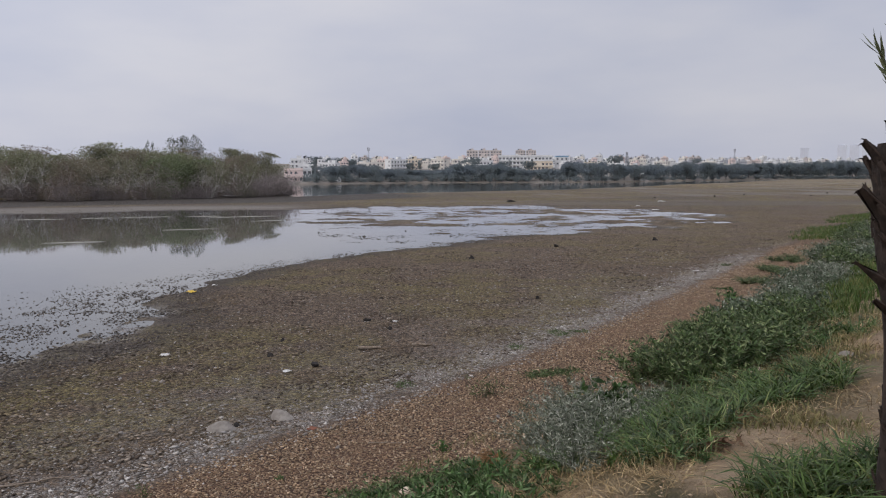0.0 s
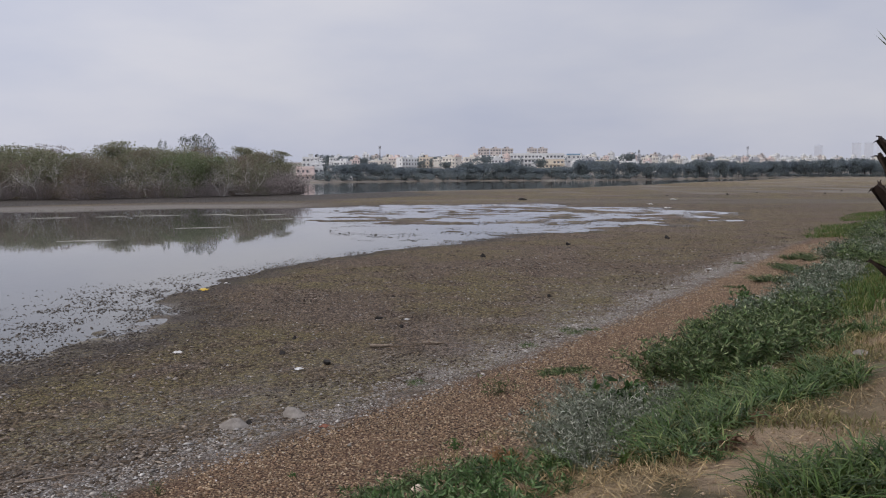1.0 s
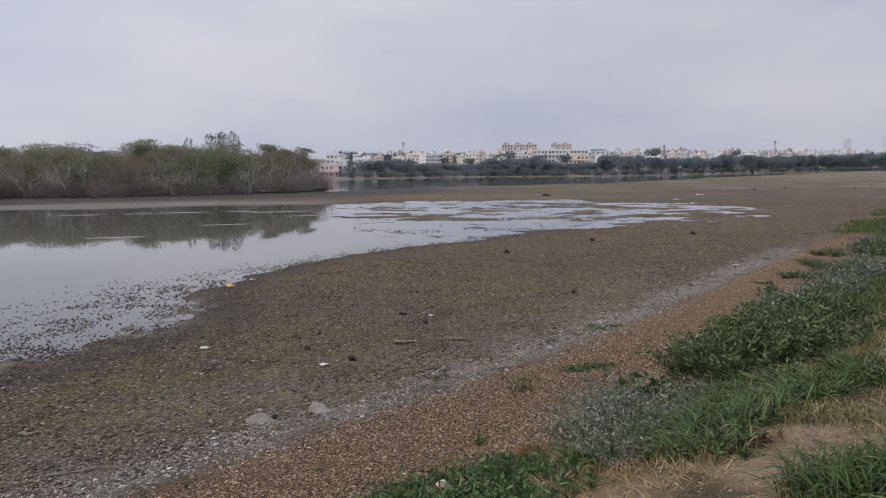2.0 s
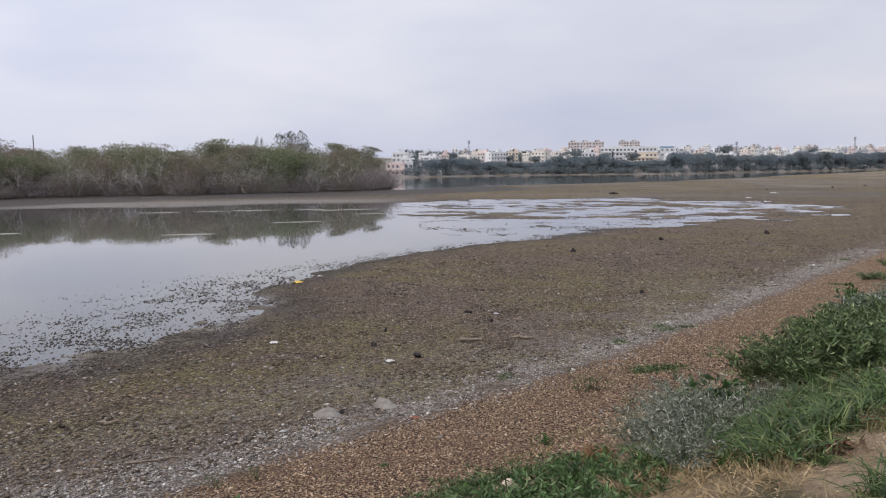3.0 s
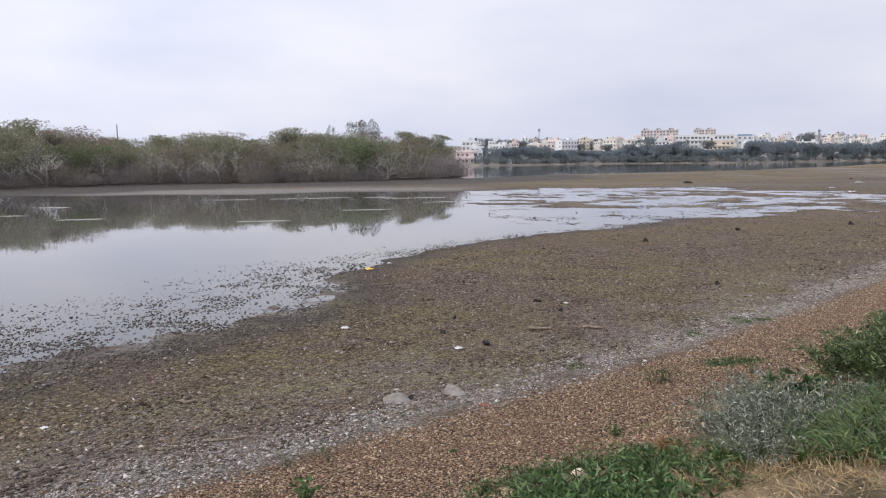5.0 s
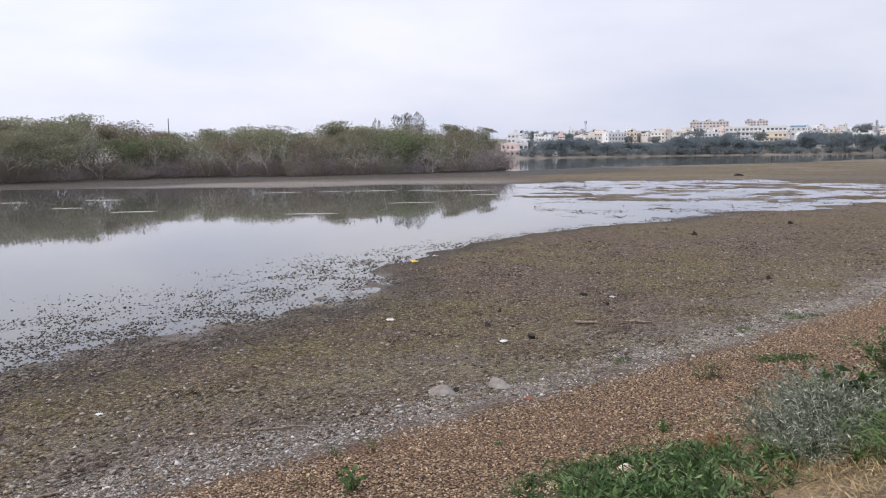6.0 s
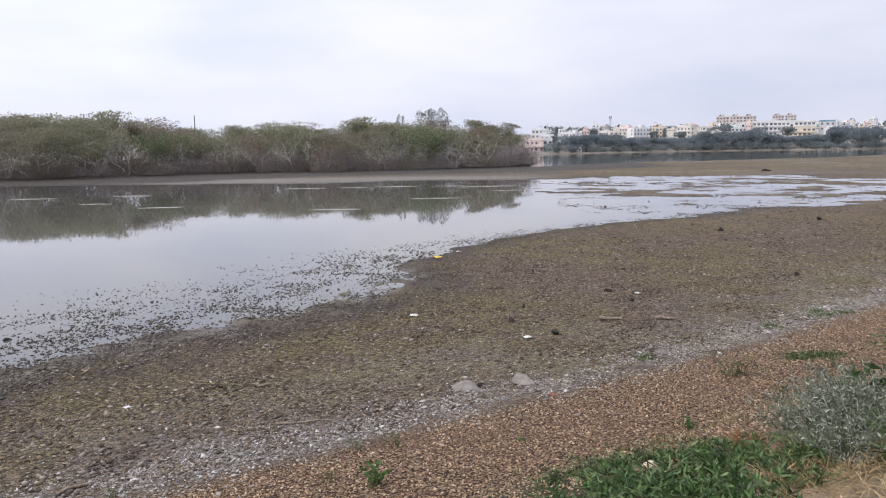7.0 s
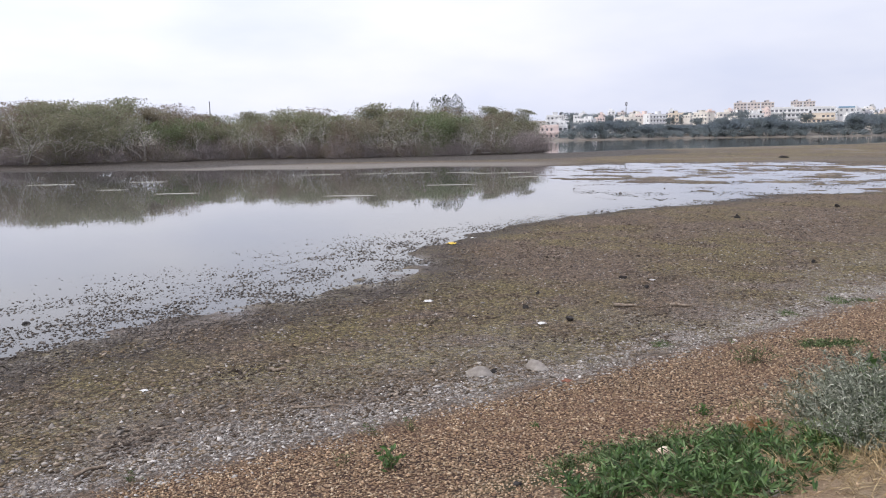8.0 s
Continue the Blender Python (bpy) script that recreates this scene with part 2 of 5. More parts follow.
HERB_BRIGHT = varied("bright_weed_leaves", [(0.060, 0.118, 0.033), (0.095, 0.165, 0.05)], 6, 0.5, spread=0.5, translucent=0.25)
SILVER = varied("silver_grey_leaves", [(0.070, 0.084, 0.055), (0.255, 0.275, 0.205), (0.43, 0.435, 0.36)], 6, 0.7, spread=1.0, translucent=0.08)
RUST = varied("rusty_weed_leaves", [(0.36, 0.19, 0.09), (0.30, 0.20, 0.10)], 6, 0.7, spread=0.5, translucent=0.2)
STEM = varied("herb_stems", [(0.09, 0.09, 0.05), (0.17, 0.14, 0.09)], 6, 0.8, spread=0.4)
DEAD = varied("dead_brown_leaves", [(0.11, 0.065, 0.04), (0.17, 0.105, 0.065)], 8, 0.85, spread=0.5)
BARK = varied("pale_grey_bark", [(0.36, 0.335, 0.31), (0.48, 0.45, 0.42)], 3, 0.9, per="object", spread=0.3)
# twig and crown colours of the island are lifted to stand for haze
TWIG = varied("grey_brown_twigs", [(0.285, 0.245, 0.235), (0.37, 0.325, 0.315)], 2, 0.9, spread=0.5)
CROWN = varied("island_tree_leaves", [(0.225, 0.238, 0.148), (0.275, 0.285, 0.18), (0.285, 0.26, 0.195)], 0.6, 0.7, spread=0.6, translucent=0.45, dry=(0.235, 0.195, 0.15))
CROWN_FRESH = varied("fresh_tree_leaves", [(0.170, 0.205, 0.110), (0.20, 0.235, 0.13)], 0.6, 0.7, spread=0.5, translucent=0.4)
CROWN_BROWN = varied("brownish_thorn_leaves", [(0.235, 0.185, 0.15), (0.26, 0.215, 0.165)], 0.6, 0.8, spread=0.5, translucent=0.35)
# far leaf colours are raised and blued to paint haze
FAR_CROWN = varied("hazed_tree_leaves", [(0.205, 0.240, 0.248), (0.235, 0.268, 0.275)], 0.2, 0.95, spread=0.3, translucent=0.5)
FAR_BARK = varied("far_tree_bark", [(0.10, 0.09, 0.085), (0.14, 0.125, 0.115)], 2, 0.9, per="object", spread=0.3)
PALM_BARK = varied("palm_frond_bases", [(0.030, 0.021, 0.017), (0.066, 0.046, 0.037), (0.12, 0.088, 0.070)], 14, 0.9, bump_scale=60, spread=0.7)
PALM_LEAF = varied("palm_leaflets", [(0.10, 0.125, 0.06), (0.15, 0.165, 0.09)], 8, 0.6, spread=0.5)


# ---- small tools ----
def lattice(ix, iy, seed):
    h = (ix * 374761393 + iy * 668265263 + seed * 982451653) & 0xFFFFFFFF
    h = ((h ^ (h >> 13)) * 1274126177) & 0xFFFFFFFF
    return ((h ^ (h >> 16)) & 0xFFFF) / 65535.0


def vnoise(x, y, seed=0):
    x, y = np.asarray(x, float), np.asarray(y, float)
    ix, iy = np.floor(x).astype(np.int64), np.floor(y).astype(np.int64)
    fx, fy = x - ix, y - iy
    fx, fy = fx * fx * (3 - 2 * fx), fy * fy * (3 - 2 * fy)
    a, b = lattice(ix, iy, seed), lattice(ix + 1, iy, seed)
    c, d = lattice(ix, iy + 1, seed), lattice(ix + 1, iy + 1, seed)
    return (a * (1 - fx) + b * fx) * (1 - fy) + (c * (1 - fx) + d * fx) * fy


def fbm(x, y, seed=0, octaves=4):
    total, amp, norm = 0.0, 1.0, 0.0
    for o in range(octaves):
        total = total + amp * vnoise(np.asarray(x) * 2 ** o + 17.3 * o, np.asarray(y) * 2 ** o - 9.1 * o, seed + o)
        norm += amp
        amp *= 0.55
    return total / norm


def smooth(v, lo, hi):
    t = np.clip((np.asarray(v, float) - lo) / (hi - lo), 0, 1)
    return t * t * (3 - 2 * t)


def inside_depth(x, y, poly):
    """Distance to a polygon's edge, positive inside."""
    x, y = np.asarray(x, float), np.asarray(y, float)
    best, odd = np.full(x.shape, 1e9), np.zeros(x.shape, bool)
    for (ax, ay), (bx, by) in zip(poly, poly[1:] + poly[:1]):
        dx, dy = bx - ax, by - ay
        t = np.clip(((x - ax) * dx + (y - ay) * dy) / (dx * dx + dy * dy), 0, 1)
        best = np.minimum(best, np.hypot(x - ax - t * dx, y - ay - t * dy))
        cross = (ay > y) != (by > y)
        odd ^= cross & (x < (y - ay) * dx / (dy if dy else 1e-9) + ax)
    return np.where(odd, best, -best)


def raw_mesh(name, verts, faces, smooth_faces=False):
    """A mesh from arrays; all faces have the same number of corners."""
    me = bpy.data.meshes.new(name)
    verts, faces = np.asarray(verts, np.float32), np.asarray(faces, np.int32)
    n, k = faces.shape
    me.vertices.add(len(verts))
    me.vertices.foreach_set("co", verts.ravel())
    me.loops.add(n * k)
    me.loops.foreach_set("vertex_index", faces.ravel())
    me.polygons.add(n)
    me.polygons.foreach_set("loop_start", np.arange(0, n * k, k, dtype=np.int32))
    me.polygons.foreach_set("loop_total", np.full(n, k, np.int32))
    me.update(calc_edges=True)
    me.validate()
    if smooth_faces:
        me.polygons.foreach_set("use_smooth", np.ones(n, bool))
    return me


def placed(name, me, mat, parent=None, label=""):
    if not me.materials:
        me.materials.append(mat)
    ob = new(name, me)
    if parent is not None:
        ob.parent = parent
    if label:
        ob["label"] = label
    return ob


def part(name, bm, mat, parent, label=""):
    me = bpy.data.meshes.new(name)
    bm.normal_update()
    bm.to_mesh(me)
    bm.free()
    return placed(name, me, mat, parent, label)


def tubes(paths, sides=5):
    """One array pair of tapering tubes along lists of (point, radius)."""
    verts, faces, base = [], [], 0
    for path in paths:
        pts = np.array([p for p, r in path], float)
        rad = np.array([r for p, r in path], float)
        tan = np.gradient(pts, axis=0)
        tan /= np.linalg.norm(tan, axis=1)[:, None] + 1e-9
        ref = np.where(np.abs(tan[:, 2:3]) < 0.9, [[0, 0, 1.0]], [[1.0, 0, 0]])
        e1 = np.cross(tan, ref)
        e1 /= np.linalg.norm(e1, axis=1)[:, None] + 1e-9
        e2 = np.cross(tan, e1)
        ang = np.arange(sides) * 2 * np.pi / sides
        ring = pts[:, None] + rad[:, None, None] * (np.cos(ang)[None, :, None] * e1[:, None] + np.sin(ang)[None, :, None] * e2[:, None])
        verts.append(ring.reshape(-1, 3))
        n = len(pts)
        i, j = np.meshgrid(np.arange(n - 1), np.arange(sides), indexing="ij")
        a, b = base + i * sides + j, base + i * sides + (j + 1) % sides
        faces.append(np.stack([a, b, b + sides, a + sides], -1).reshape(-1, 4))
        base += n * sides
    return np.concatenate(verts), np.concatenate(faces)


def leaf_quads(pos, way, length, width, rng, fold=0.25):
    """Kite-shaped leaves, each folded along its rib: two triangles pairs as quads."""
    n = len(pos)
    way = way / (np.linalg.norm(way, axis=1)[:, None] + 1e-9)
    side = np.cross(way, rng.normal(size=(n, 3)))
    side /= np.linalg.norm(side, axis=1)[:, None] + 1e-9
    up = np.cross(side, way)
    L, Wd = np.broadcast_to(length, n)[:, None], np.broadcast_to(width, n)[:, None]
    mid = pos + way * L * 0.5
    v = np.stack([pos, mid + side * Wd * 0.5 + up * Wd * fold, pos + way * L, mid - side * Wd * 0.5 + up * Wd * fold], 1)
    return v.reshape(-1, 3), np.arange(4 * n).reshape(-1, 4)


def joined(pairs):
    verts, faces, base = [], [], 0
    for v, f in pairs:
        verts.append(v)
        faces.append(f + base)
        base += len(v)
    return np.concatenate(verts), np.concatenate(faces)


# ---- the lie of the land ----
# The bank runs along (0.62, 0.785); s is the distance across it, 0 on the pale strand line, positive up the bank.
SHORE = [(-120, -40), (-13, -1), (-9.7, 5.0), (-9.0, 8.2), (-8.3, 10.3), (-7.3, 12.2), (-6.5, 14.1), (-6.1, 16.0), (-6.5, 17.3), (-7.2, 18.6), (-7.0, 20.4), (-6.6, 22.4), (-5.0, 26.8),
         (-3.1, 30.5), (-0.5, 33.7), (3.2, 38.6), (6.5, 43.5), (12, 48), (19, 60), (9, 76), (-6, 74), (-13.6, 68.1), (-23, 66.5), (-30, 61),
         (-44, 58), (-80, 50), (-140, 36)]
ISLAND = [(-150, 62), (-80, 52), (-66, 61), (-56.5, 74), (-48, 84.5), (-37, 94), (-27, 99), (-20.5, 107.5), (-23, 116), (-60, 150), (-170, 160)]


def across(x, y):
    u = 0.62 * x + 0.785 * y
    return 0.785 * x - 0.62 * y + 7.0 + 0.10 * np.clip(u - 10, 0, 400), u


def far_water(x, y):
    """Depth into the far arm of the lake, positive inside."""
    az, dist = np.degrees(np.arctan2(x, y)), np.hypot(x, y)
    near = np.interp(az, [-70, -20, -10.7, -3.4, 0, 8.7, 14, 20, 25], [150, 140, 111, 132, 138, 166, 215, 340, 640])
    shore = far_shore(az)
    d = np.minimum(dist - near + 6 * (fbm(x / 25, y / 25, 5) - 0.5), shore - dist)
    return np.where(np.abs(az) < 75, d, -50.0)


def far_shore(az):
    return np.interp(az, [-60, -10, 0, 9, 13, 18, 23, 30], [262, 266, 315, 335, 370, 470, 620, 700])


def land(x, y):
    """Height of the ground, and the weights of its surfaces."""
    x, y = np.asarray(x, float), np.asarray(y, float)
    s, u = across(x, y)
    dist, az = np.hypot(x, y), np.degrees(np.arctan2(x, y))
    sj = s + 0.5 * (fbm(x / 1.7, y / 1.7, 11) - 0.5)
    z = np.interp(s, [-4, -1, 0, 0.6, 2.5, 4.1, 5.5, 6.8, 9, 60], [0, 0.02, 0.04, 0.08, 0.30, 0.80, 1.20, 1.38, 1.40, 1.6])
    d = inside_depth(x, y, SHORE)
    near = smooth(21 - y, 0, 5)
    ragged = d + (0.9 - 0.1 * near) * (fbm(x / 1.3, y / 1.3, 3, 5) - 0.5) + 0.9 * near * (fbm(x / 0.26, y / 0.26, 8, 2) - 0.5) + (1.6 - 0.9 * near) * (fbm(x / 6, y / 6, 4) - 0.5)
    bed = np.where(ragged > 0, -ragged * 0.03, -ragged * 0.022)
    bed = np.clip(bed, -0.35, 0.11)
    seep = np.exp(-((((x + 6.9) / 1.2) ** 2 + ((y - 15.0) / 2.6) ** 2) ** 2))  # a film of water over the mud
    bed = bed * (1 - 0.8 * seep) + 0.8 * seep * 0.028 * (fbm(x / 0.4, y / 0.4, 9, 3) - 0.50)
    flats = np.exp(-(((x - 5) / 19) ** 2 + ((y - 60) / 21.5) ** 2) ** 2)
    pud = 0.16 * (fbm(x / 3.4, y / 3.0, 21, 4) - 0.50) + 0.16 * (fbm(x / 1.5, y / 1.5, 25, 3) - 0.50) + 0.0014 * np.maximum(x - 8, -9) + 0.0003 * (y - 62) + 0.07 * (fbm(x / 0.55, y / 0.55, 27, 2) - 0.5) + 0.13 * (fbm(x / 4.5, y / 1.0, 29, 3) - 0.5)
    bed = np.where(flats > 0.05, np.maximum(bed, -0.04), bed)
    bed = bed * (1 - flats) + np.clip(pud, -0.2, 0.1) * flats
    z = z + bed
    z = z + np.where(s > 0.3, 0.10 * (fbm(x / 0.9, y / 0.9, 31) - 0.5) * smooth(s, 1.5, 4), 0.02 * (fbm(x / 0.8, y / 0.8, 33) - 0.5) * smooth(-ragged, 0.2, 2) * (1 - flats))
    fw = far_water(x, y)
    z = np.where(fw > -4, np.minimum(z, np.clip(-fw * 0.03, -0.5, 0.14)), z)
    beyond = dist - far_shore(az)
    rise = np.interp(beyond, [0, 6, 30, 120, 400, 1200], [0.0, 0.6, 1.6, 5.5, 12, 22])
    rise = rise * np.interp(az, [10, 16, 23], [1.0, 1.1, 1.25])  # the town climbs a hill along the shore
    z = np.where((beyond > 0) & (s < 0), np.maximum(z, 0.05) + rise, z)
    isl = inside_depth(x, y, ISLAND) + 2.0 * (fbm(x / 5, y / 5, 41) - 0.5)
    z = z + smooth(isl, -0.6, 1.2) * 0.18 + smooth(isl, 1, 14) * 0.4
    w = {}
    w["wet"] = np.clip(smooth(-z, -0.036 - 0.03 * near, 0.0) * (s < 0) * (0.55 + 0.9 * (fbm(x / 0.7, y / 0.7, 51) - 0.35)), 0, 1) * smooth(160 - dist, 0, 40) + (0.16 + 0.3 * smooth(fbm(x / 16, y / 7, 57), 0.46, 0.66)) * smooth(dist, 45, 90) * (s < 0) * smooth(230 - dist, 0, 60)
    w["wet"] = np.clip(w["wet"] + 0.8 * smooth(isl, -20, -14) * (1 - smooth(isl, 0.5, 2)) * (dist < 140), 0, 1)
    w["sheen"] = near * (0.35 + 0.65 * smooth(fbm(x / 0.9, y / 0.9, 58), 0.35, 0.6)) * (1 - smooth(z + 0.018 * (fbm(x / 0.35, y / 0.35, 56) - 0.5), 0.0, 0.024)) * (s < -2.5)
    w["sheen"] = np.clip(w["sheen"] + 0.6 * flats * smooth(fbm(x / 5, y / 2.0, 67), 0.40, 0.58) * (1 - smooth(z, 0.02, 0.06)), 0, 1)
    w["crust"] = np.exp(-((sj - 0.05 - 0.1 * (fbm(u / 4, u * 0, 52) - 0.5)) / 0.55) ** 2) * (0.35 + 0.65 * smooth(fbm(x / 0.8, y / 0.8, 59), 0.36, 0.6)) * smooth(40 - u, 0, 16) + 0.38 * smooth(fbm(x / 1.1, y / 1.1, 60), 0.4, 0.6) * np.exp(-((sj + 1.3) / 1.1) ** 2) * smooth(24 - u, 0, 10)
    w["gravel"] = smooth(sj, 0.35, 0.75) * (1 - smooth(s, 3.2, 4.3)) * smooth(45 - u, 0, 12)
    w["soil"] = smooth(s, 3.0, 4.2)
    w["turf"] = np.clip(smooth(s, 2.3, 3.2) * (1 - smooth(sj, 5.2, 6.4)) * smooth(fbm(x / 1.1, y / 1.1, 53), 0.40, 0.60) + smooth(u, 34, 44) * smooth(s, 0.2, 1.4), 0, 1)
    w["olive"] = np.clip(smooth(fbm(x / 3.4, y / 3.4, 54), 0.34, 0.55) * (s < 0.3) + np.exp(-(((s + 2.0) / 0.8) ** 2)) * smooth(9 - u, 0, 5), 0, 1) * (0.8 - 0.35 * smooth(dist, 14, 45) + 0.5 * smooth(dist, 70, 90))
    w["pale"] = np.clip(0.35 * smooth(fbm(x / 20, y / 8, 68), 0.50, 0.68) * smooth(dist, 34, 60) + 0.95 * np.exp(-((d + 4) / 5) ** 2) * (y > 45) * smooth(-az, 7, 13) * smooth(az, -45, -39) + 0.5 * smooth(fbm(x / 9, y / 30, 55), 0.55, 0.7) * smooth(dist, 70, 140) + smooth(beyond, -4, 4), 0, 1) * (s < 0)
    return z, w


def height(x, y):
    return float(land(np.array([x]), np.array([y]))[0][0])


def build_ground():
    fine = np.arange(-54, 36, 0.28)
    ang = np.radians(np.concatenate([fine, np.arange(36, 306, 3.0)]))
    rad = np.concatenate([[0.01, 0.2, 0.45], 0.7 * 1.0112 ** np.arange(753)])
    R, Aa = np.meshgrid(rad, ang, indexing="ij")
    x, y = (R * np.sin(Aa)).ravel(), (R * np.cos(Aa)).ravel()
    z, w = land(x, y)
    n, k = R.shape
    i, j = np.meshgrid(np.arange(n - 1), np.arange(k), indexing="ij")
    a, b = i * k + j, i * k + (j + 1) % k
    faces = np.stack([a, b, b + k, a + k], -1).reshape(-1, 4)[:, ::-1]
    verts = np.stack([x, y, z], 1)
    me = raw_mesh("ground", verts, faces, True)
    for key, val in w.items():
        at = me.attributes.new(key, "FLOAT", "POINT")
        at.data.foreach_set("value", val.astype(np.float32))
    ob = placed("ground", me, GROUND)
    tagged(ob, "cracked brown mud flats rising to a gravel strand and sandy bank", "ground", kind="structure")


def build_water():
    bm = bmesh.new()
    bmesh.ops.create_circle(bm, cap_ends=True, segments=96, radius=1100)
    ob = part("water", bm, WATER, None)
    tagged(ob, "still grey shallow lake water mirroring the overcast sky", "water", kind="structure")


build_ground()
build_water()


# ---- loose litter of the lake bed ----
def scatter(name, x, y, size, mat, rng, label, category, flat=0.6, sink=0.25, lift=None):
    """Many small uneven lumps in one mesh."""
    n = len(x)
    z = land(x, y)[0]
    if lift is not None:
        z = np.maximum(z, lift)
    base = np.array([(1, 0, 0), (0, 1, 0), (-1, 0, 0), (0, -1, 0), (0, 0, 1), (0, 0, -1)], float)
    tri = np.array([(0, 1, 4), (1, 2, 4), (2, 3, 4), (3, 0, 4), (1, 0, 5), (2, 1, 5), (3, 2, 5), (0, 3, 5)])
    v = base[None] * (1 + 0.35 * rng.uniform(-1, 1, (n, 6, 1)))
    v = v * (size[:, None, None] * 0.5) * np.stack([rng.uniform(0.7, 1.35, n), rng.uniform(0.6, 1.0, n), flat * rng.uniform(0.6, 1.2, n)], 1)[:, None]
    a, tip = rng.uniform(0, 6.28, n), rng.normal(0, 0.25, n)
    c, s_ = np.cos(tip)[:, None], np.sin(tip)[:, None]
    v = np.stack([v[..., 0] * c - v[..., 2] * s_, v[..., 1], v[..., 0] * s_ + v[..., 2] * c], -1)
    c, s_ = np.cos(a)[:, None], np.sin(a)[:, None]
    v = np.stack([v[..., 0] * c - v[..., 1] * s_, v[..., 0] * s_ + v[..., 1] * c, v[..., 2]], -1)
    v += np.stack([x, y, z + size * flat * (0.5 - sink)], 1)[:, None]
    faces = (tri[None] + 6 * np.arange(n)[:, None, None]).reshape(-1, 3)
    ob = placed(name, raw_mesh(name, v.reshape(-1, 3), faces), mat)
    return tagged(ob, label, category, kind="stuff")


def bank_xy(s, u):
    """From the bank's own coordinates to the plan."""
    s = s - 7.0 - 0.10 * np.clip(u - 10, 0, 400)
    return 0.785 * s + 0.62 * u, -0.62 * s + 0.785 * u


def litter():
    rng = np.random.default_rng(4)
    # gravel strand, thicker near the bank
    n = 85000
    u = np.where(rng.uniform(0, 1, n) < 0.9, 0.2 + 33 * rng.uniform(0, 1, n) ** 1.7, rng.uniform(-6, 0.2, n))
    s = rng.uniform(0.2, 4.0, n)
    x, y = bank_xy(s, u)
    keep = (rng.uniform(0, 1, n) < smooth(s + 0.7 * (fbm(x / 1.3, y / 1.3, 61) - 0.5), 0.3, 0.9)) & (rng.uniform(0, 1, n) < 1.1 - smooth(s, 2.8, 4.0))
    x, y = x[keep], y[keep]
    scatter("gravel", x, y, (0.012 + 0.021 * rng.uniform(0, 1, len(x)) ** 1.3) * (1 + 0.6 * (rng.uniform(0, 1, len(x)) > 0.975)), PEBBLE, rng,
            "reddish brown gravel strand of small broken stones", "gravel", 0.65)
    # pale flakes on the strand line and thinly over the mud
    n = 45000
    u = -5.0 + 34 * rng.uniform(0, 1, n) ** 1.5
    s = np.where(rng.uniform(0, 1, n) < 0.72, rng.normal(0.12, 0.36, n), -rng.uniform(0, 1, n) ** 1.5 * 7)
    x, y = bank_xy(s, u)
    keep = (land(x, y)[0] > 0.02) & (fbm(x / 0.5, y / 0.5, 62) > 0.40)
    x, y = x[keep], y[keep]
    scatter("shell_flakes", x, y, (0.012 + 0.036 * rng.uniform(0, 1, len(x)) ** 1.8) * (1 + 0.9 * (rng.uniform(0, 1, len(x)) > 0.965)), FLAKE, rng,
            "whitish salt flakes and broken shells along the strand line", "flakes", 0.42)
    # flat pale plates of curled mud
    n = 4200
    u = -4.0 + 36 * rng.uniform(0, 1, n) ** 1.2
    s = 0.2 - 8.5 * rng.uniform(0, 1, n) ** 1.35
    x, y = bank_xy(s, u)
    keep = (land(x, y)[0] > 0.03) & (fbm(x / 1.4, y / 1.4, 71) > 0.44)
    x, y = x[keep], y[keep]
    scatter("mud_plates", x, y, 0.03 + 0.09 * rng.uniform(0, 1, len(x)) ** 2.6, PLATE, rng, "flat pale grey plates of dried curled mud", "mud plates", 0.22, 0.2)
    # crumbs of dry mud
    n = 250000
    r = 5 + 68 * rng.uniform(0, 1, n) ** 1.75
    a = np.radians(rng.uniform(-50, 29, n))
    x, y = r * np.sin(a), r * np.cos(a)
    z, w = land(x, y)
    s, _ = across(x, y)
    keep = (z > 0.02) & (s < 0.2) & (rng.uniform(0, 1, n) < 0.25 + 1.2 * smooth(fbm(x / 0.9, y / 0.9, 63), 0.4, 0.65))
    x, y = x[keep], y[keep]
    scatter("mud_clods", x, y, (0.018 + 0.07 * rng.uniform(0, 1, len(x)) ** 3.0) * (1 + 0.4 * smooth(np.hypot(x, y), 9, 26)), CLOD, rng, "small dark and pale crumbs of dried lake mud", "mud clods", 0.3)
    # weed and mud tips standing out of the shallows, crowding towards the mud
    n = 190000
    r = 10 + 31 * rng.uniform(0, 1, n) ** 1.25
    a = np.radians(rng.uniform(-52, 4, n))
    x, y = r * np.sin(a), r * np.cos(a)
    d = inside_depth(x, y, SHORE) + 0.8 * (fbm(x / 1.6, y / 1.6, 65) - 0.5)
    reach = np.interp(y, [8, 13, 18, 24, 32, 40], [5.6, 6.2, 5.2, 2.4, 1.3, 1.2])
    shoal = np.where(y < 21, -1.5, -0.8)
    near = np.clip(1 - np.maximum(d, 0) / reach, 0, 1)
    # a drowned bar runs out from the point of the mud
    t = np.clip((x + 7.6) * -0.326 + (y - 19.2) * -0.945, -0.5, 10.5)
    bar = np.exp(-(np.hypot(x + 7.6 + 0.326 * t, y - 19.2 + 0.945 * t) / (0.55 + 0.06 * t)) ** 2) * np.interp(t, [0, 4, 10], [1.0, 0.55, 0.15])
    keep = (d > shoal) & (d < reach) & (rng.uniform(0, 1, n) < (0.8 * near ** 1.7 + 0.9 * bar) * (0.18 + smooth(fbm(x / 0.55, y / 0.9, 64), 0.40, 0.62)))
    x, y, near = x[keep], y[keep], near[keep]
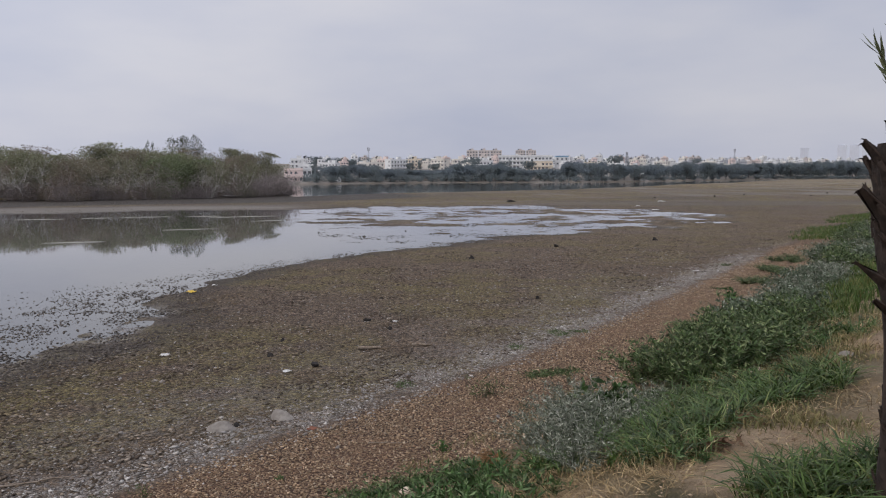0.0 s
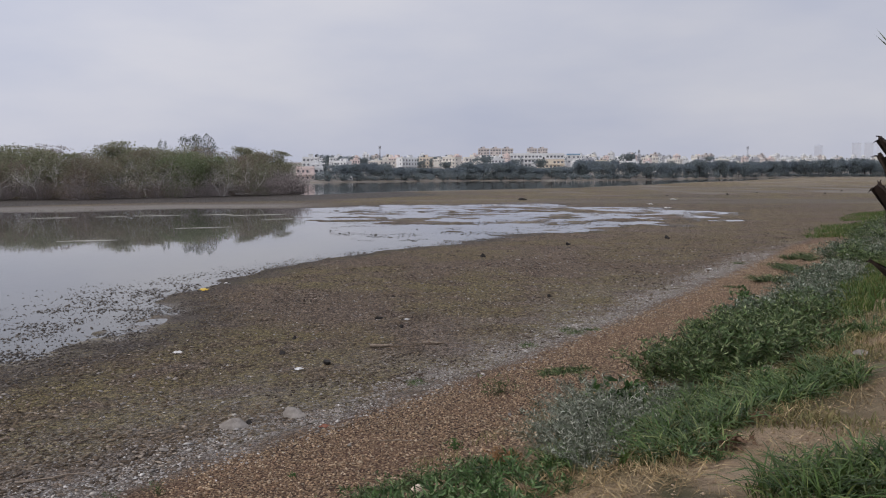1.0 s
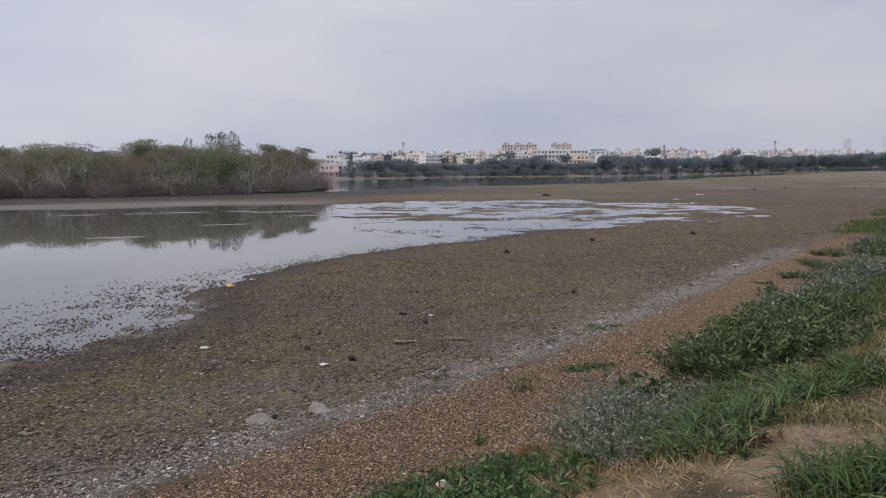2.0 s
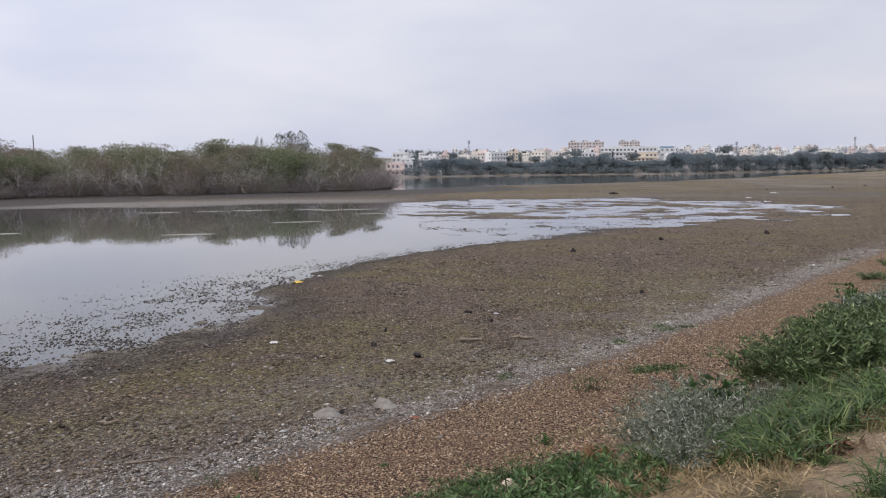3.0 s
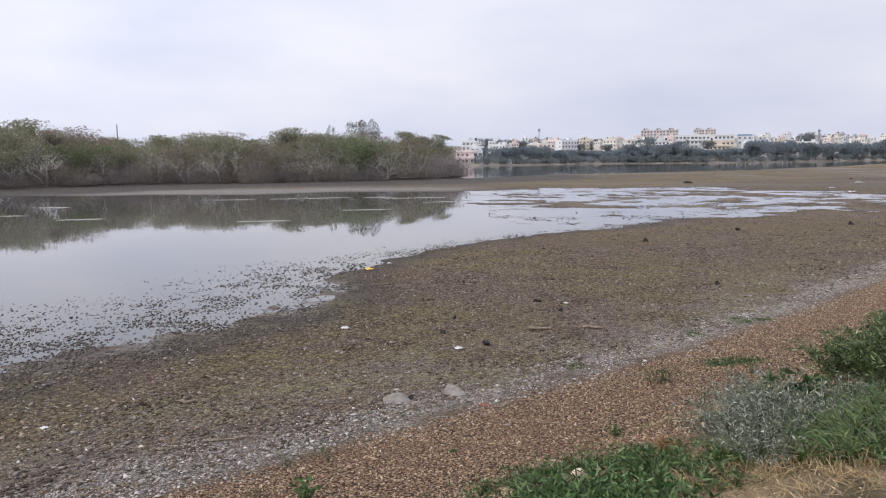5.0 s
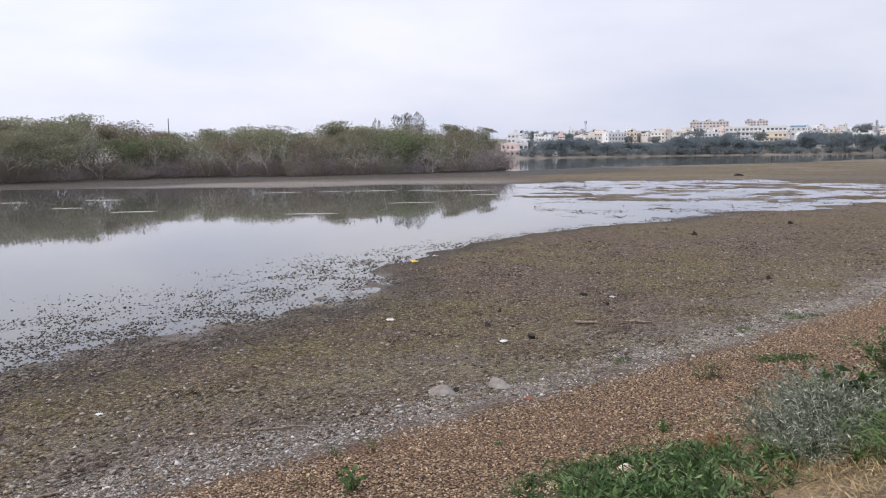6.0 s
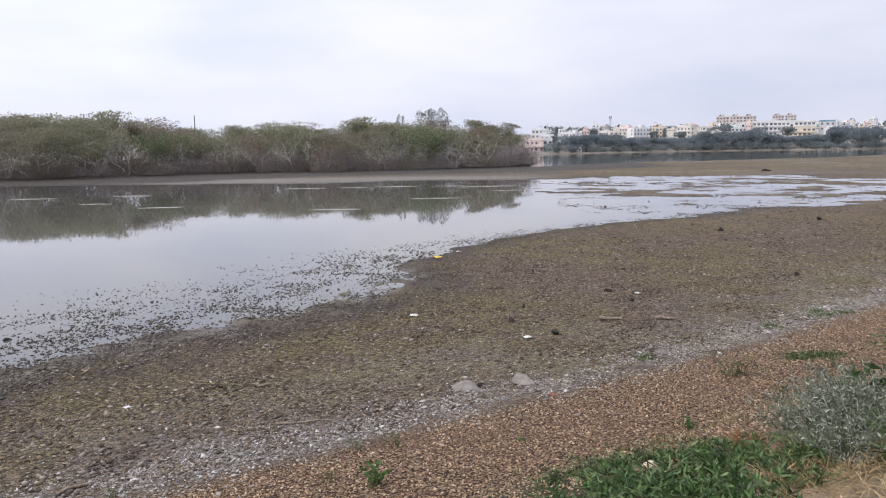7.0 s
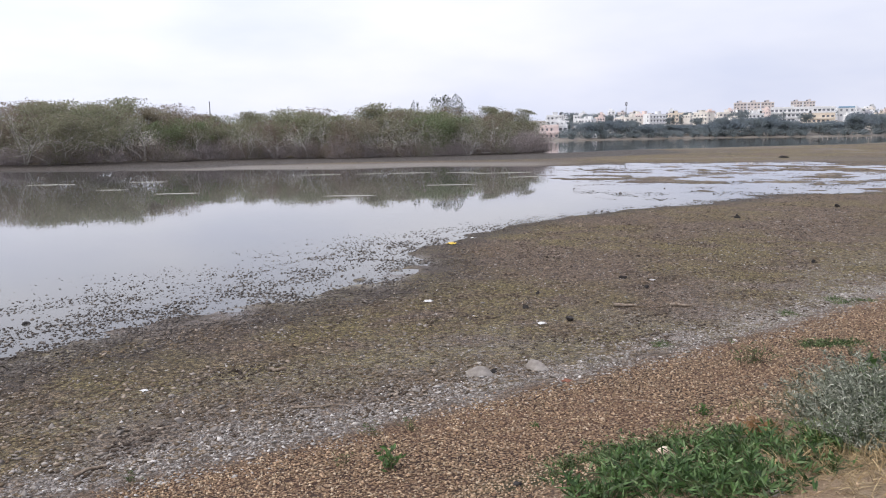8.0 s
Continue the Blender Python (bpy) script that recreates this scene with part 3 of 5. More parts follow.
    scatter("water_weed_tips", x, y, (0.018 + 0.055 * rng.uniform(0, 1, len(x)) ** 1.8) * (0.75 + 0.4 * near), SPECK, rng, "dark weed and mud tips standing out of the shallows", "water weed", 0.30, 0.25, lift=0.0)

    # weed clots over the far puddles
    n = 38000
    r = 34 + 48 * rng.uniform(0, 1, n)
    a = np.radians(rng.uniform(-9, 17, n))
    x, y = r * np.sin(a), r * np.cos(a)
    z = land(x, y)[0]
    keep = (np.abs(z + 0.008) < 0.026) & (fbm(x / 1.8, y / 1.8, 66) > 0.48)
    x, y = x[keep], y[keep]
    scatter("puddle_weed", x, y, 0.035 + 0.11 * rng.uniform(0, 1, len(x)) ** 2, SPECK, rng, "dark weed clots in the shallow puddles of the flat", "water weed", 0.14, 0.3, lift=0.0)
    # crumbs of sandy soil on the bank
    n = 12000
    u = 2.5 + 16 * rng.uniform(0, 1, n) ** 1.6
    s = 4.0 + 4.5 * rng.uniform(0, 1, n)
    x, y = bank_xy(s, u)
    scatter("soil_crumbs", x, y, 0.006 + 0.03 * rng.uniform(0, 1, n) ** 3, SOIL_CRUMB, rng, "loose sandy crumbs and grit on the bank", "soil", 0.6)


SOIL_CRUMB = varied("sandy_crumbs", [(0.42, 0.30, 0.195), (0.54, 0.41, 0.28), (0.28, 0.19, 0.12)], 4, 0.95, spread=0.7)
litter()

# ---- stones, sticks and scraps on the strand ----
def stone_mesh(name, size, seed, facets=2, rough=0.22, point=0.0):
    rng = np.random.default_rng(seed)
    bm = bmesh.new()
    bmesh.ops.create_icosphere(bm, subdivisions=facets, radius=1.0)
    ax = rng.normal(size=(8, 3))
    ax /= np.linalg.norm(ax, axis=1)[:, None]
    cut = rng.uniform(0.34, 0.66, 8)
    for v in bm.verts:
        p = np.array(v.co)
        for a, c in zip(ax, cut):  # broken faces
            over = p @ a - c
            if over > 0:
                p = p - a * over * 0.97
        p = p * (1.35 + rough * 0.2 * (rng.uniform() - 0.5))
        if point and p[2] > 0:
            p[:2] *= 1 - point * p[2]
        v.co = Vector((p[0] * size[0] / 2, p[1] * size[1] / 2, p[2] * size[2] / 2))
    return bm


def stone(x, y, size, mat, seed, label, name="stone", category="stone", turn=0, point=0.0, group=""):
    ob = part(name, stone_mesh(name, size, seed, 3 if max(size) > 0.2 else 2, point=point), mat, None)
    ob.matrix_world = pose(x, y, height(x, y) + size[2] * 0.22, 0, 0, turn)
    return tagged(ob, label, category, group)


def broken_rock(x, y, size, ridge, seed, turn, label):
    """An angular rock: a wide foot, a shoulder and a short ridge set off its middle, with worn edges."""
    rng = np.random.default_rng(seed)
    bm = bmesh.new()
    for count, reach, z in ((9, 1.0, -0.25), (8, 0.86, 0.22), (5, 0.5, 0.62)):
        for k in range(count):
            a = 6.2832 * (k + rng.uniform(-0.3, 0.3)) / count
            r = reach * rng.uniform(0.85, 1.1)
            bm.verts.new((r * math.cos(a) + ridge[0] * max(z, 0), r * math.sin(a) + ridge[1] * max(z, 0), z * rng.uniform(0.85, 1.15)))
    for k in (-1, 1):
        bm.verts.new((ridge[0] + 0.22 * k, ridge[1] + 0.1 * k, 1.0 - 0.09 * (k > 0)))
    hull = bmesh.ops.convex_hull(bm, input=bm.verts[:])
    bmesh.ops.delete(bm, geom=list({v for v in hull["geom_interior"] + hull["geom_unused"] if isinstance(v, bmesh.types.BMVert)}), context="VERTS")
    for v in bm.verts:
        v.co = Vector((v.co.x * size[0] / 2, v.co.y * size[1] / 2, v.co.z * size[2]))
    bmesh.ops.bevel(bm, geom=bm.edges[:], offset=0.008, segments=1, affect="EDGES")
    ob = part("rock", bm, ROCK_GREY, None)
    ob.matrix_world = pose(x, y, height(x, y), 0, 0, turn)
    tagged(ob, label, "rock")


def strand_things():
    broken_rock(-2.50, 8.68, (0.38, 0.26, 0.105), (0.1, 0.1), 1, 8, "pale grey angular granite rock half sunk in mud")
    broken_rock(-1.88, 9.08, (0.34, 0.22, 0.11), (-0.45, 0.2), 5, -14, "weathered grey rock with a tilted broken face")
    stone(-0.26, 5.47, (0.115, 0.085, 0.10), ROCK_PALE, 3, "cream coloured broken stone among green weeds", "stone", "stone", 40)
    stone(3.08, 7.61, (0.18, 0.11, 0.08), ROCK_PALE, 4, "pale flat stone lying in bank grass", "stone", "stone", 20)
    stone(3.84, 7.43, (0.20, 0.09, 0.065), ROCK, 5, "light grey stone half covered by bank grass", "stone", "stone", 30)
    stone(1.62, 6.80, (0.24, 0.13, 0.09), ROCK, 6, "grey flat stone beside the silvery shrub", "stone", "stone", 10)
    stone(0.34, 4.25, (0.09, 0.06, 0.04), ROCK, 7, "pale stone in straw at the bank's edge", "stone", "stone", 0)
    for i, (x, y, w) in enumerate([(-5.0, 6.43, 0.11), (-4.45, 6.24, 0.10), (-5.62, 7.1, 0.08), (-1.05, 7.66, 0.07), (-3.0, 7.9, 0.1), (-3.6, 8.6, 0.09), (-1.5, 8.35, 0.06), (0.6, 8.4, 0.06)]):
        stone(x, y, (w, w * 0.7, w * 0.55), ROCK, 20 + i, "small rounded grey stone on the dried mud", "stone", "stone", 40 * i, group="small stones on the strand")
    for i, (x, y, w) in enumerate([(-1.92, 11.70, 0.15), (-2.34, 8.79, 0.08), (-2.78, 12.49, 0.10), (-1.51, 15.57, 0.13), (1.0, 27.4, 0.24), (-2.83, 13.72, 0.1), (-10.36, 9.69, 0.15), (-9.86, 9.64, 0.11),
                                   (-1.0, 14.6, 0.1), (4.6, 32.0, 0.22), (9.5, 35.5, 0.24), (2.2, 18.3, 0.12), (-1.2, 5.05, 0.07)]):
        stone(x, y, (w, w * 0.85, w * 0.75), BLACK, 40 + i, "black lump of mud on the lake bed", "mud_lump", "mud lump", 70 * i, group="black mud lumps")
    stone(7.42, 86.0, (0.8, 0.45, 0.35), BLACK, 60, "dark boulder standing on the far mud flat", "boulder", "boulder")
    for i, (x, y, w) in enumerate([(27, 101, 0.3), (37, 108, 0.35), (44, 116, 0.35), (52, 112, 0.3), (62, 128, 0.4)]):
        stone(x, y, (w, w * 0.6, w * 0.7), BLACK, 70 + i, "small dark boulder far out on the mud flat", "boulder", "boulder", 30 * i, group="far boulders")

    def scrap(x, y, size, mat, seed, label, name):
        """A crumpled sheet with thickness."""
        rng = np.random.default_rng(seed)
        bm = bmesh.new()
        bmesh.ops.create_grid(bm, x_segments=5, y_segments=4, size=0.5)
        for v in bm.verts:
            v.co.x += rng.uniform(-0.08, 0.08)
            v.co.y += rng.uniform(-0.08, 0.08)
            v.co.z = 0.28 * rng.uniform(0, 1) * (1 - 1.2 * v.co.length_squared)
            v.co *= size
        bmesh.ops.solidify(bm, geom=bm.faces[:], thickness=0.004)
        ob = part(name, bm, mat, None)
        ob.matrix_world = pose(x, y, height(x, y) + 0.012, 0, 0, rng.uniform(0, 360))
        tagged(ob, label, "litter")

    scrap(-6.43, 20.0, 0.22, YELLOW_SCRAP, 1, "crumpled yellow plastic scrap on dark mud", "plastic_scrap")
    scrap(-4.55, 12.74, 0.13, WHITE_SCRAP, 2, "crumpled white plastic scrap on the mud", "plastic_scrap")
    scrap(-6.05, 7.2, 0.07, WHITE_SCRAP, 3, "small white paper scrap on olive mud", "paper_scrap")
    scrap(-2.28, 11.35, 0.12, WHITE_SCRAP, 4, "flat white plastic scrap on dried mud", "plastic_scrap")
    scrap(7.58, 23.5, 0.16, WHITE_SCRAP, 5, "white plastic scrap by the gravel strand", "plastic_scrap")
    scrap(23.6, 85.6, 0.7, WHITE_SCRAP, 6, "large white plastic sheet on the far flat", "plastic_sheet")
    scrap(18.3, 74.2, 0.5, WHITE_SCRAP, 7, "white plastic bag beside a far puddle", "plastic_bag")
    scrap(18.2, 67.7, 0.5, WHITE_SCRAP, 8, "white plastic bag on wet mud flat", "plastic_bag")
    scrap(-0.94, 15.4, 0.10, WHITE_SCRAP, 9, "small white plastic scrap on brown mud", "plastic_scrap")
    scrap(-1.45, 8.55, 0.09, RED_SCRAP, 10, "rust red pottery shard on the strand line", "pottery_shard")
    scrap(-6.2, 21.3, 0.14, WHITE_SCRAP, 11, "pale plastic scrap near the waterline", "plastic_scrap")

    def stick(x0, y0, x1, y1, r, seed, label="weathered grey brown stick lying on dried mud"):
        rng = np.random.default_rng(seed)
        path = []
        for k in range(7):
            t = k / 6
            x, y = x0 + (x1 - x0) * t, y0 + (y1 - y0) * t + 0.02 * rng.normal()
            path.append(((x, y, height(x, y) + r * 0.8 + 0.01 * abs(rng.normal())), r * (1.1 - 0.5 * t)))
        v, f = tubes([path], 6)
        ob = placed("stick", raw_mesh("stick", v, f, True), STICK)
        tagged(ob, label, "stick")

    stick(-1.40, 12.86, -1.03, 12.94, 0.030, 1)
    stick(-0.52, 13.12, -0.18, 13.12, 0.026, 2)
    stick(-1.32, 8.38, -1.10, 8.62, 0.012, 3, "short dark twig on the pale strand line")
    stick(-5.05, 8.24, -4.85, 8.32, 0.025, 4, "short thick stick on the olive mud")
    stick(-4.05, 7.0, -3.5, 7.25, 0.010, 5, "thin crooked twig on the olive mud")
    stick(-5.0, 5.0, -4.86, 5.25, 0.016, 6, "short pale stick on cracked mud")
    stick(-0.75, 7.75, -0.35, 7.62, 0.006, 7, "thin straw coloured stalk on the gravel")

    def bar(x, y, length, width, turn, seed):
        """A low pale bar just clear of the water; some stand for wakes."""
        rng = np.random.default_rng(seed)
        bm = bmesh.new()
        bmesh.ops.create_icosphere(bm, subdivisions=4, radius=1.0)
        for v in bm.verts:
            k = 0.6 + 0.8 * float(fbm(v.co.x * 3 + seed, v.co.y * 2, seed))
            v.co = Vector((v.co.x * length / 2 * (0.8 + 0.2 * k), v.co.y * width / 3 * k, v.co.z * 0.028))
        ob = part("mud_bar", bm, MUD_WAKE_BAR, None)
        ob.matrix_world = pose(x, y, 0.0, 0, 0, turn)
        tagged(ob, "thin pale bar just above the still water, for mud and duck wakes", "mud bar", kind="structure")

    for i, (x, y, ln, wd) in enumerate([(-34.8, 43.5, 2.6, 0.5), (-31.8, 36.6, 1.8, 0.4), (-26.2, 34.9, 2.4, 0.7), (-27.2, 53.2, 3.2, 0.5), (-21.2, 56.3, 3.6, 0.6), (-14.4, 57.0, 5.0, 0.7),
                                        (-16.4, 35.1, 2.6, 0.5), (-14.0, 43.6, 3.0, 0.4), (-24.0, 54.8, 2.2, 0.4), (-17.4, 57.5, 2.6, 0.4), (-39.5, 40.0, 3.0, 0.7), (-11.6, 52.0, 2.2, 0.35)]):
        bar(x, y, ln, wd, 20 + 5 * (i % 3), i)


# one pale colour for mud bars and the wake lines built as bars
MUD_WAKE_BAR = varied("pale_mud_and_wake", [(0.25, 0.24, 0.20), (0.33, 0.32, 0.28)], 2, 0.7, spread=0.2)
strand_things()


# ---- low plants of the bank ----
def herb(name, seed, stems, tall, wide, leaf, per_stem, leaf_mat, label, category, droop=0.25, stem_r=0.003, stem_mat=None, bare=0.15):
    """A clump of branching stems set with narrow leaves."""
    rng = np.random.default_rng(seed)
    root = new(name)
    paths, lp, lw = [], [], []
    for _ in range(stems):
        a, rr = rng.uniform(0, 6.28), wide * 0.5 * math.sqrt(rng.uniform(0, 1))
        out = np.array([math.cos(a), math.sin(a), 0])
        foot = out * rr * 0.55
        h = tall * rng.uniform(0.55, 1.0) * (1 - 0.35 * (rr / (wide * 0.5)) ** 2)
        bend = out * rr * rng.uniform(0.5, 1.1) + rng.normal(0, 0.12 * wide, 3) * [1, 1, 0]
        pts = [foot + bend * t * t + np.array([0, 0, h * (t - droop * t ** 3)]) + rng.normal(0, 0.012, 3) * t for t in np.linspace(0, 1, 6)]
        paths.append([(pts[k], stem_r * (1.1 - 0.7 * k / 5)) for k in (0, 2, 4, 5)])
        pts = np.array(pts)
        t = rng.uniform(bare, 1, per_stem) * 4.999
        i = t.astype(int)
        p = pts[i] + (pts[i + 1] - pts[i]) * (t - i)[:, None]
        lp.append(p)
        w = rng.normal(size=(per_stem, 3))
        w[:, 2] = np.abs(w[:, 2]) * 0.5 + 0.25
        lw.append(w)
    v, f = tubes(paths, 3)
    placed("stem", raw_mesh("stem", v, f), stem_mat or STEM, root)["kind"] = "stuff"
    lp, lw = np.concatenate(lp), np.concatenate(lw)
    v, f = leaf_quads(lp, lw, leaf[0] * rng.uniform(0.6, 1.3, len(lp)), leaf[1] * rng.uniform(0.7, 1.2, len(lp)), rng)
    placed("foliage", raw_mesh("foliage", v, f), leaf_mat, root)["kind"] = "stuff"
    return tagged(root, label, category)


def blade_mesh(name, x, y, tall, wide, lean, rng, z=None, lie=0.0):
    """Bent, tapering grass blades, each of three pieces."""
    n = len(x)
    z = (land(x, y)[0] if z is None else np.broadcast_to(z, n)) - 0.01
    a = rng.uniform(0, 6.28, n)
    out = np.stack([np.cos(a), np.sin(a), np.zeros(n)], 1)
    side = np.stack([-np.sin(a), np.cos(a), np.zeros(n)], 1)
    # blades may also twist, so that they are not all seen edge on
    side = side + 0.4 * rng.normal(size=(n, 3))
    L = tall * rng.uniform(0.55, 1.15, n)
    k = lean * rng.uniform(0.4, 1.3, n)
    rows = []
    for t, w in ((0, 0.7), (0.4, 1.0), (0.75, 0.7), (1.0, 0.08)):
        c = np.stack([x, y, z], 1) + out * (L * k * t ** 1.8)[:, None] + np.array([0, 0, 1.0]) * (L * (t * (1 - lie) - 0.45 * np.minimum(k, 1.2) * t ** 2.6 * (1 - lie)) + 0.012 * lie)[:, None]
        if lie:
            c = c + out * (L * t * lie)[:, None]
        rows += [c - side * (wide * w / 2), c + side * (wide * w / 2)]
    v = np.stack(rows, 1).reshape(-1, 3)
    q = np.array([(0, 1, 3, 2), (2, 3, 5, 4), (4, 5, 7, 6)])
    f = (q[None] + 8 * np.arange(n)[:, None, None]).reshape(-1, 4)
    return raw_mesh(name, v, f)


def bank_plants():
    rng = np.random.default_rng(12)
    silver = [herb("silver_shrub", 100 + i, 64, 0.62, 0.75, (0.050, 0.012), 20, SILVER, "silvery grey leafy shrub on the gravel bank", "shrub", 0.15, stem_mat=SILVER) for i in range(2)]
    green = [herb("green_shrub", 110 + i, 56, 0.66, 0.78, (0.082, 0.0165), 30, HERB, "dense dark green narrow-leaved shrub along the bank", "shrub", 0.18) for i in range(3)]
    mixed = herb("grey_green_shrub", 120, 60, 0.58, 0.8, (0.07, 0.020), 24, SAGE, "grey-green bushy herb on the bank's slope", "shrub", 0.2)
    broad = herb("broadleaf_weed", 121, 9, 0.42, 0.34, (0.115, 0.042), 13, HERB_MID, "bright green broad-leaved weed beside the silvery shrub", "weed", 0.05, 0.006)
    small = herb("small_weed", 122, 7, 0.17, 0.18, (0.055, 0.022), 8, HERB_BRIGHT, "small green weed sprouting from the gravel", "weed", 0.1)
    sparse = herb("wispy_weed", 123, 12, 0.26, 0.30, (0.05, 0.008), 6, GRASS, "thin wispy green weed on the gravel", "weed", 0.1)
    low = herb("leafy_weed", 124, 18, 0.22, 0.42, (0.088, 0.016), 11, HERB_MID, "low leafy green weed at the foot of the bank", "weed", 0.25)
    rust = herb("rusty_weed", 125, 26, 0.22, 0.22, (0.03, 0.010), 16, RUST, "withered orange brown weed on the gravel", "weed", 0.1, stem_mat=RUST)
    mat_ = herb("creeping_weed", 126, 60, 0.07, 0.55, (0.04, 0.014), 12, HERB, "flat creeping dark green weed on the gravel", "weed", 0.1)
    used = set()

    def put(src, x, y, k=1.0, kz=None, group="", sink=0.02):
        m = pose(x, y, height(x, y) - sink, 0, 0, rng.uniform(0, 360)) @ Matrix.Diagonal((k, k, kz or k, 1))
        if src.name not in used:
            used.add(src.name)
            src.matrix_basis = m
            ob = src
        else:
            base = src.scale.copy()
            src.scale = (1, 1, 1)
            ob = copy_thing(src, m)
            src.scale = base
        if group:
            ob["group"] = group

    # silvery shrub by the straw: several clumps grown together
    for i, (s, u, k) in enumerate([(3.65, 5.95, 0.95), (3.9, 5.4, 0.95), (4.2, 4.95, 0.85), (4.25, 4.6, 0.75), (4.45, 4.42, 0.55), (3.6, 5.5, 0.75), (3.85, 4.95, 0.75), (4.2, 5.6, 0.7), (4.1, 6.35, 0.6), (3.3, 6.2, 0.6)]):
        put(silver[i % 2], *bank_xy(s + 0.14, u + 0.1), k, k * 1.05, "silvery shrubs on the bank")
    put(broad, 1.40, 6.85, 1.1)
    put(broad, 1.62, 7.05, 0.85)
    put(broad, *bank_xy(2.45, 15.7), 1.1)
    # the green hedge along the slope
    for i in range(30):
        u = 7.75 + 4.1 * (i / 29)
        s = (4.05 if u < 9.5 else 3.85) + 0.42 * math.sin(i * 2.4) + rng.uniform(-0.15, 0.15)
        put(green[i % 3], *bank_xy(s, u), rng.uniform(0.75, 1.05), None, "green shrubs along the bank")
    for i in range(34):
        u = 10.8 + 6.6 * rng.uniform()
        s = 3.5 + 0.8 * rng.uniform()
        put(mixed if i % 3 else silver[0], *bank_xy(s, u), rng.uniform(0.8, 1.1), None, "grey-green herbs on the slope")
    for i in range(46):
        u = 18.2 + 20 * rng.uniform() ** 1.2
        s = (3.5 if u < 21 else 3.0) + 1.3 * rng.uniform()
        put((mixed, green[0], mixed, green[1], silver[1])[i % 5], *bank_xy(s, u), rng.uniform(0.8, 1.3), None, "grey-green herbs on the slope")
    for s, u in [(2.3, 22.0), (2.0, 22.6), (1.7, 23.2), (2.1, 25.4), (1.5, 26.0), (1.8, 26.6), (2.4, 19.6), (1.9, 19.9)]:
        put(green[1], *bank_xy(s, u), 0.8, 0.4, "green shrubs along the bank")
    # weeds at the foot of the bank
    for x, y, k in [(-0.5, 5.2, 0.9), (-0.3, 5.1, 1.0), (-0.05, 5.3, 1.0), (0.22, 5.25, 1.0), (0.15, 5.45, 0.8), (-0.45, 4.85, 1.0), (0.38, 5.5, 0.95), (-0.1, 4.85, 1.05), (0.5, 5.05, 0.9), (0.6, 4.7, 0.8),
                    (0.28, 4.8, 0.9), (-0.65, 4.55, 1.0), (-0.37, 4.62, 0.9), (-0.21, 4.71, 0.9), (-0.2, 4.41, 0.9), (-0.05, 4.5, 0.9), (0.07, 4.32, 0.9), (0.13, 4.5, 0.9), (0.23, 4.28, 0.9), (0.35, 4.38, 0.9), (0.05, 4.55, 0.9), (-0.55, 4.5, 1.0)]:
        put(low, x, y, k, None, "leafy weeds at the bank's foot")
    for x, y, k in [(-0.05, 6.0, 1.0), (-0.4, 5.95, 0.9), (0.2, 6.0, 0.9), (-0.68, 5.75, 0.9), (-0.25, 5.85, 0.8), (-0.9, 5.4, 0.8), (1.51, 10.5, 0.85), (1.72, 10.6, 0.7), (1.28, 10.5, 0.7), (0.1, 5.75, 1.0), (-0.5, 5.5, 1.0),
                    (4.3, 13.9, 0.9), (4.1, 13.4, 0.6)]:
        put(mat_, x, y, k, 0.9, "creeping weeds on the gravel")
    for i in range(34):
        u = 4.4 + 5.6 * rng.uniform()
        s = 4.0 + 1.3 * rng.uniform()
        put((low, mat_, sparse)[i % 3], *bank_xy(s, u), rng.uniform(0.5, 0.85), None, "low weeds in the bank's grass")
    put(rust, 0.36, 5.95, 1.0)
    put(rust, 0.47, 5.75, 0.8)
    put(small, 0.03, 7.22, 0.95)
    put(small, -2.36, 5.5, 1.35)
    put(small, -1.42, 6.75, 0.5)
    put(small, 5.0, 14.7, 1.4)
    for x, y, k in [(0.46, 9.4, 1.5), (0.62, 9.5, 1.2), (-2.9, 6.4, 0.8), (-2.6, 6.6, 0.8), (-2.8, 5.6, 0.7), (1.6, 9.9, 0.9), (0.9, 8.6, 0.6), (-4.4, 5.0, 0.7)]:
        put(sparse, x, y, k, None, "wispy weeds on the gravel")
    for x, y, k in [(2.18, 13.9, 0.8), (2.5, 14.1, 0.6), (-0.52, 10.55, 0.6), (1.23, 12.9, 0.7), (2.05, 14.2, 0.7), (9.0, 25.0, 0.9), (6.7, 18.7, 0.8)]:
        put(mat_, x, y, k, 0.7, "creeping weeds on the gravel")

    # grass
    def tufts(name, n, places, tall, wide, lean, mat, label, spread=0.16, lie=0.0, category="grass"):
        xs, ys = [], []
        for (cx, cy, rad, dens) in places:
            k = int(n * dens)
            a, r = rng.uniform(0, 6.28, k), rad * np.sqrt(rng.uniform(0, 1, k))
            xs.append(cx + r * np.cos(a))
            ys.append(cy + r * np.sin(a))
        x, y = np.concatenate(xs), np.concatenate(ys)
        ob = placed(name, blade_mesh(name, x, y, tall, wide, lean, rng, lie=lie), mat)
        tagged(ob, label, category, kind="stuff")

    along = lambda s0, s1, u0, u1, rad, count: [(*bank_xy(rng.uniform(s0, s1), u0 + (u1 - u0) * rng.uniform()), rad * rng.uniform(0.6, 1.3), 1.0) for _ in range(count)]
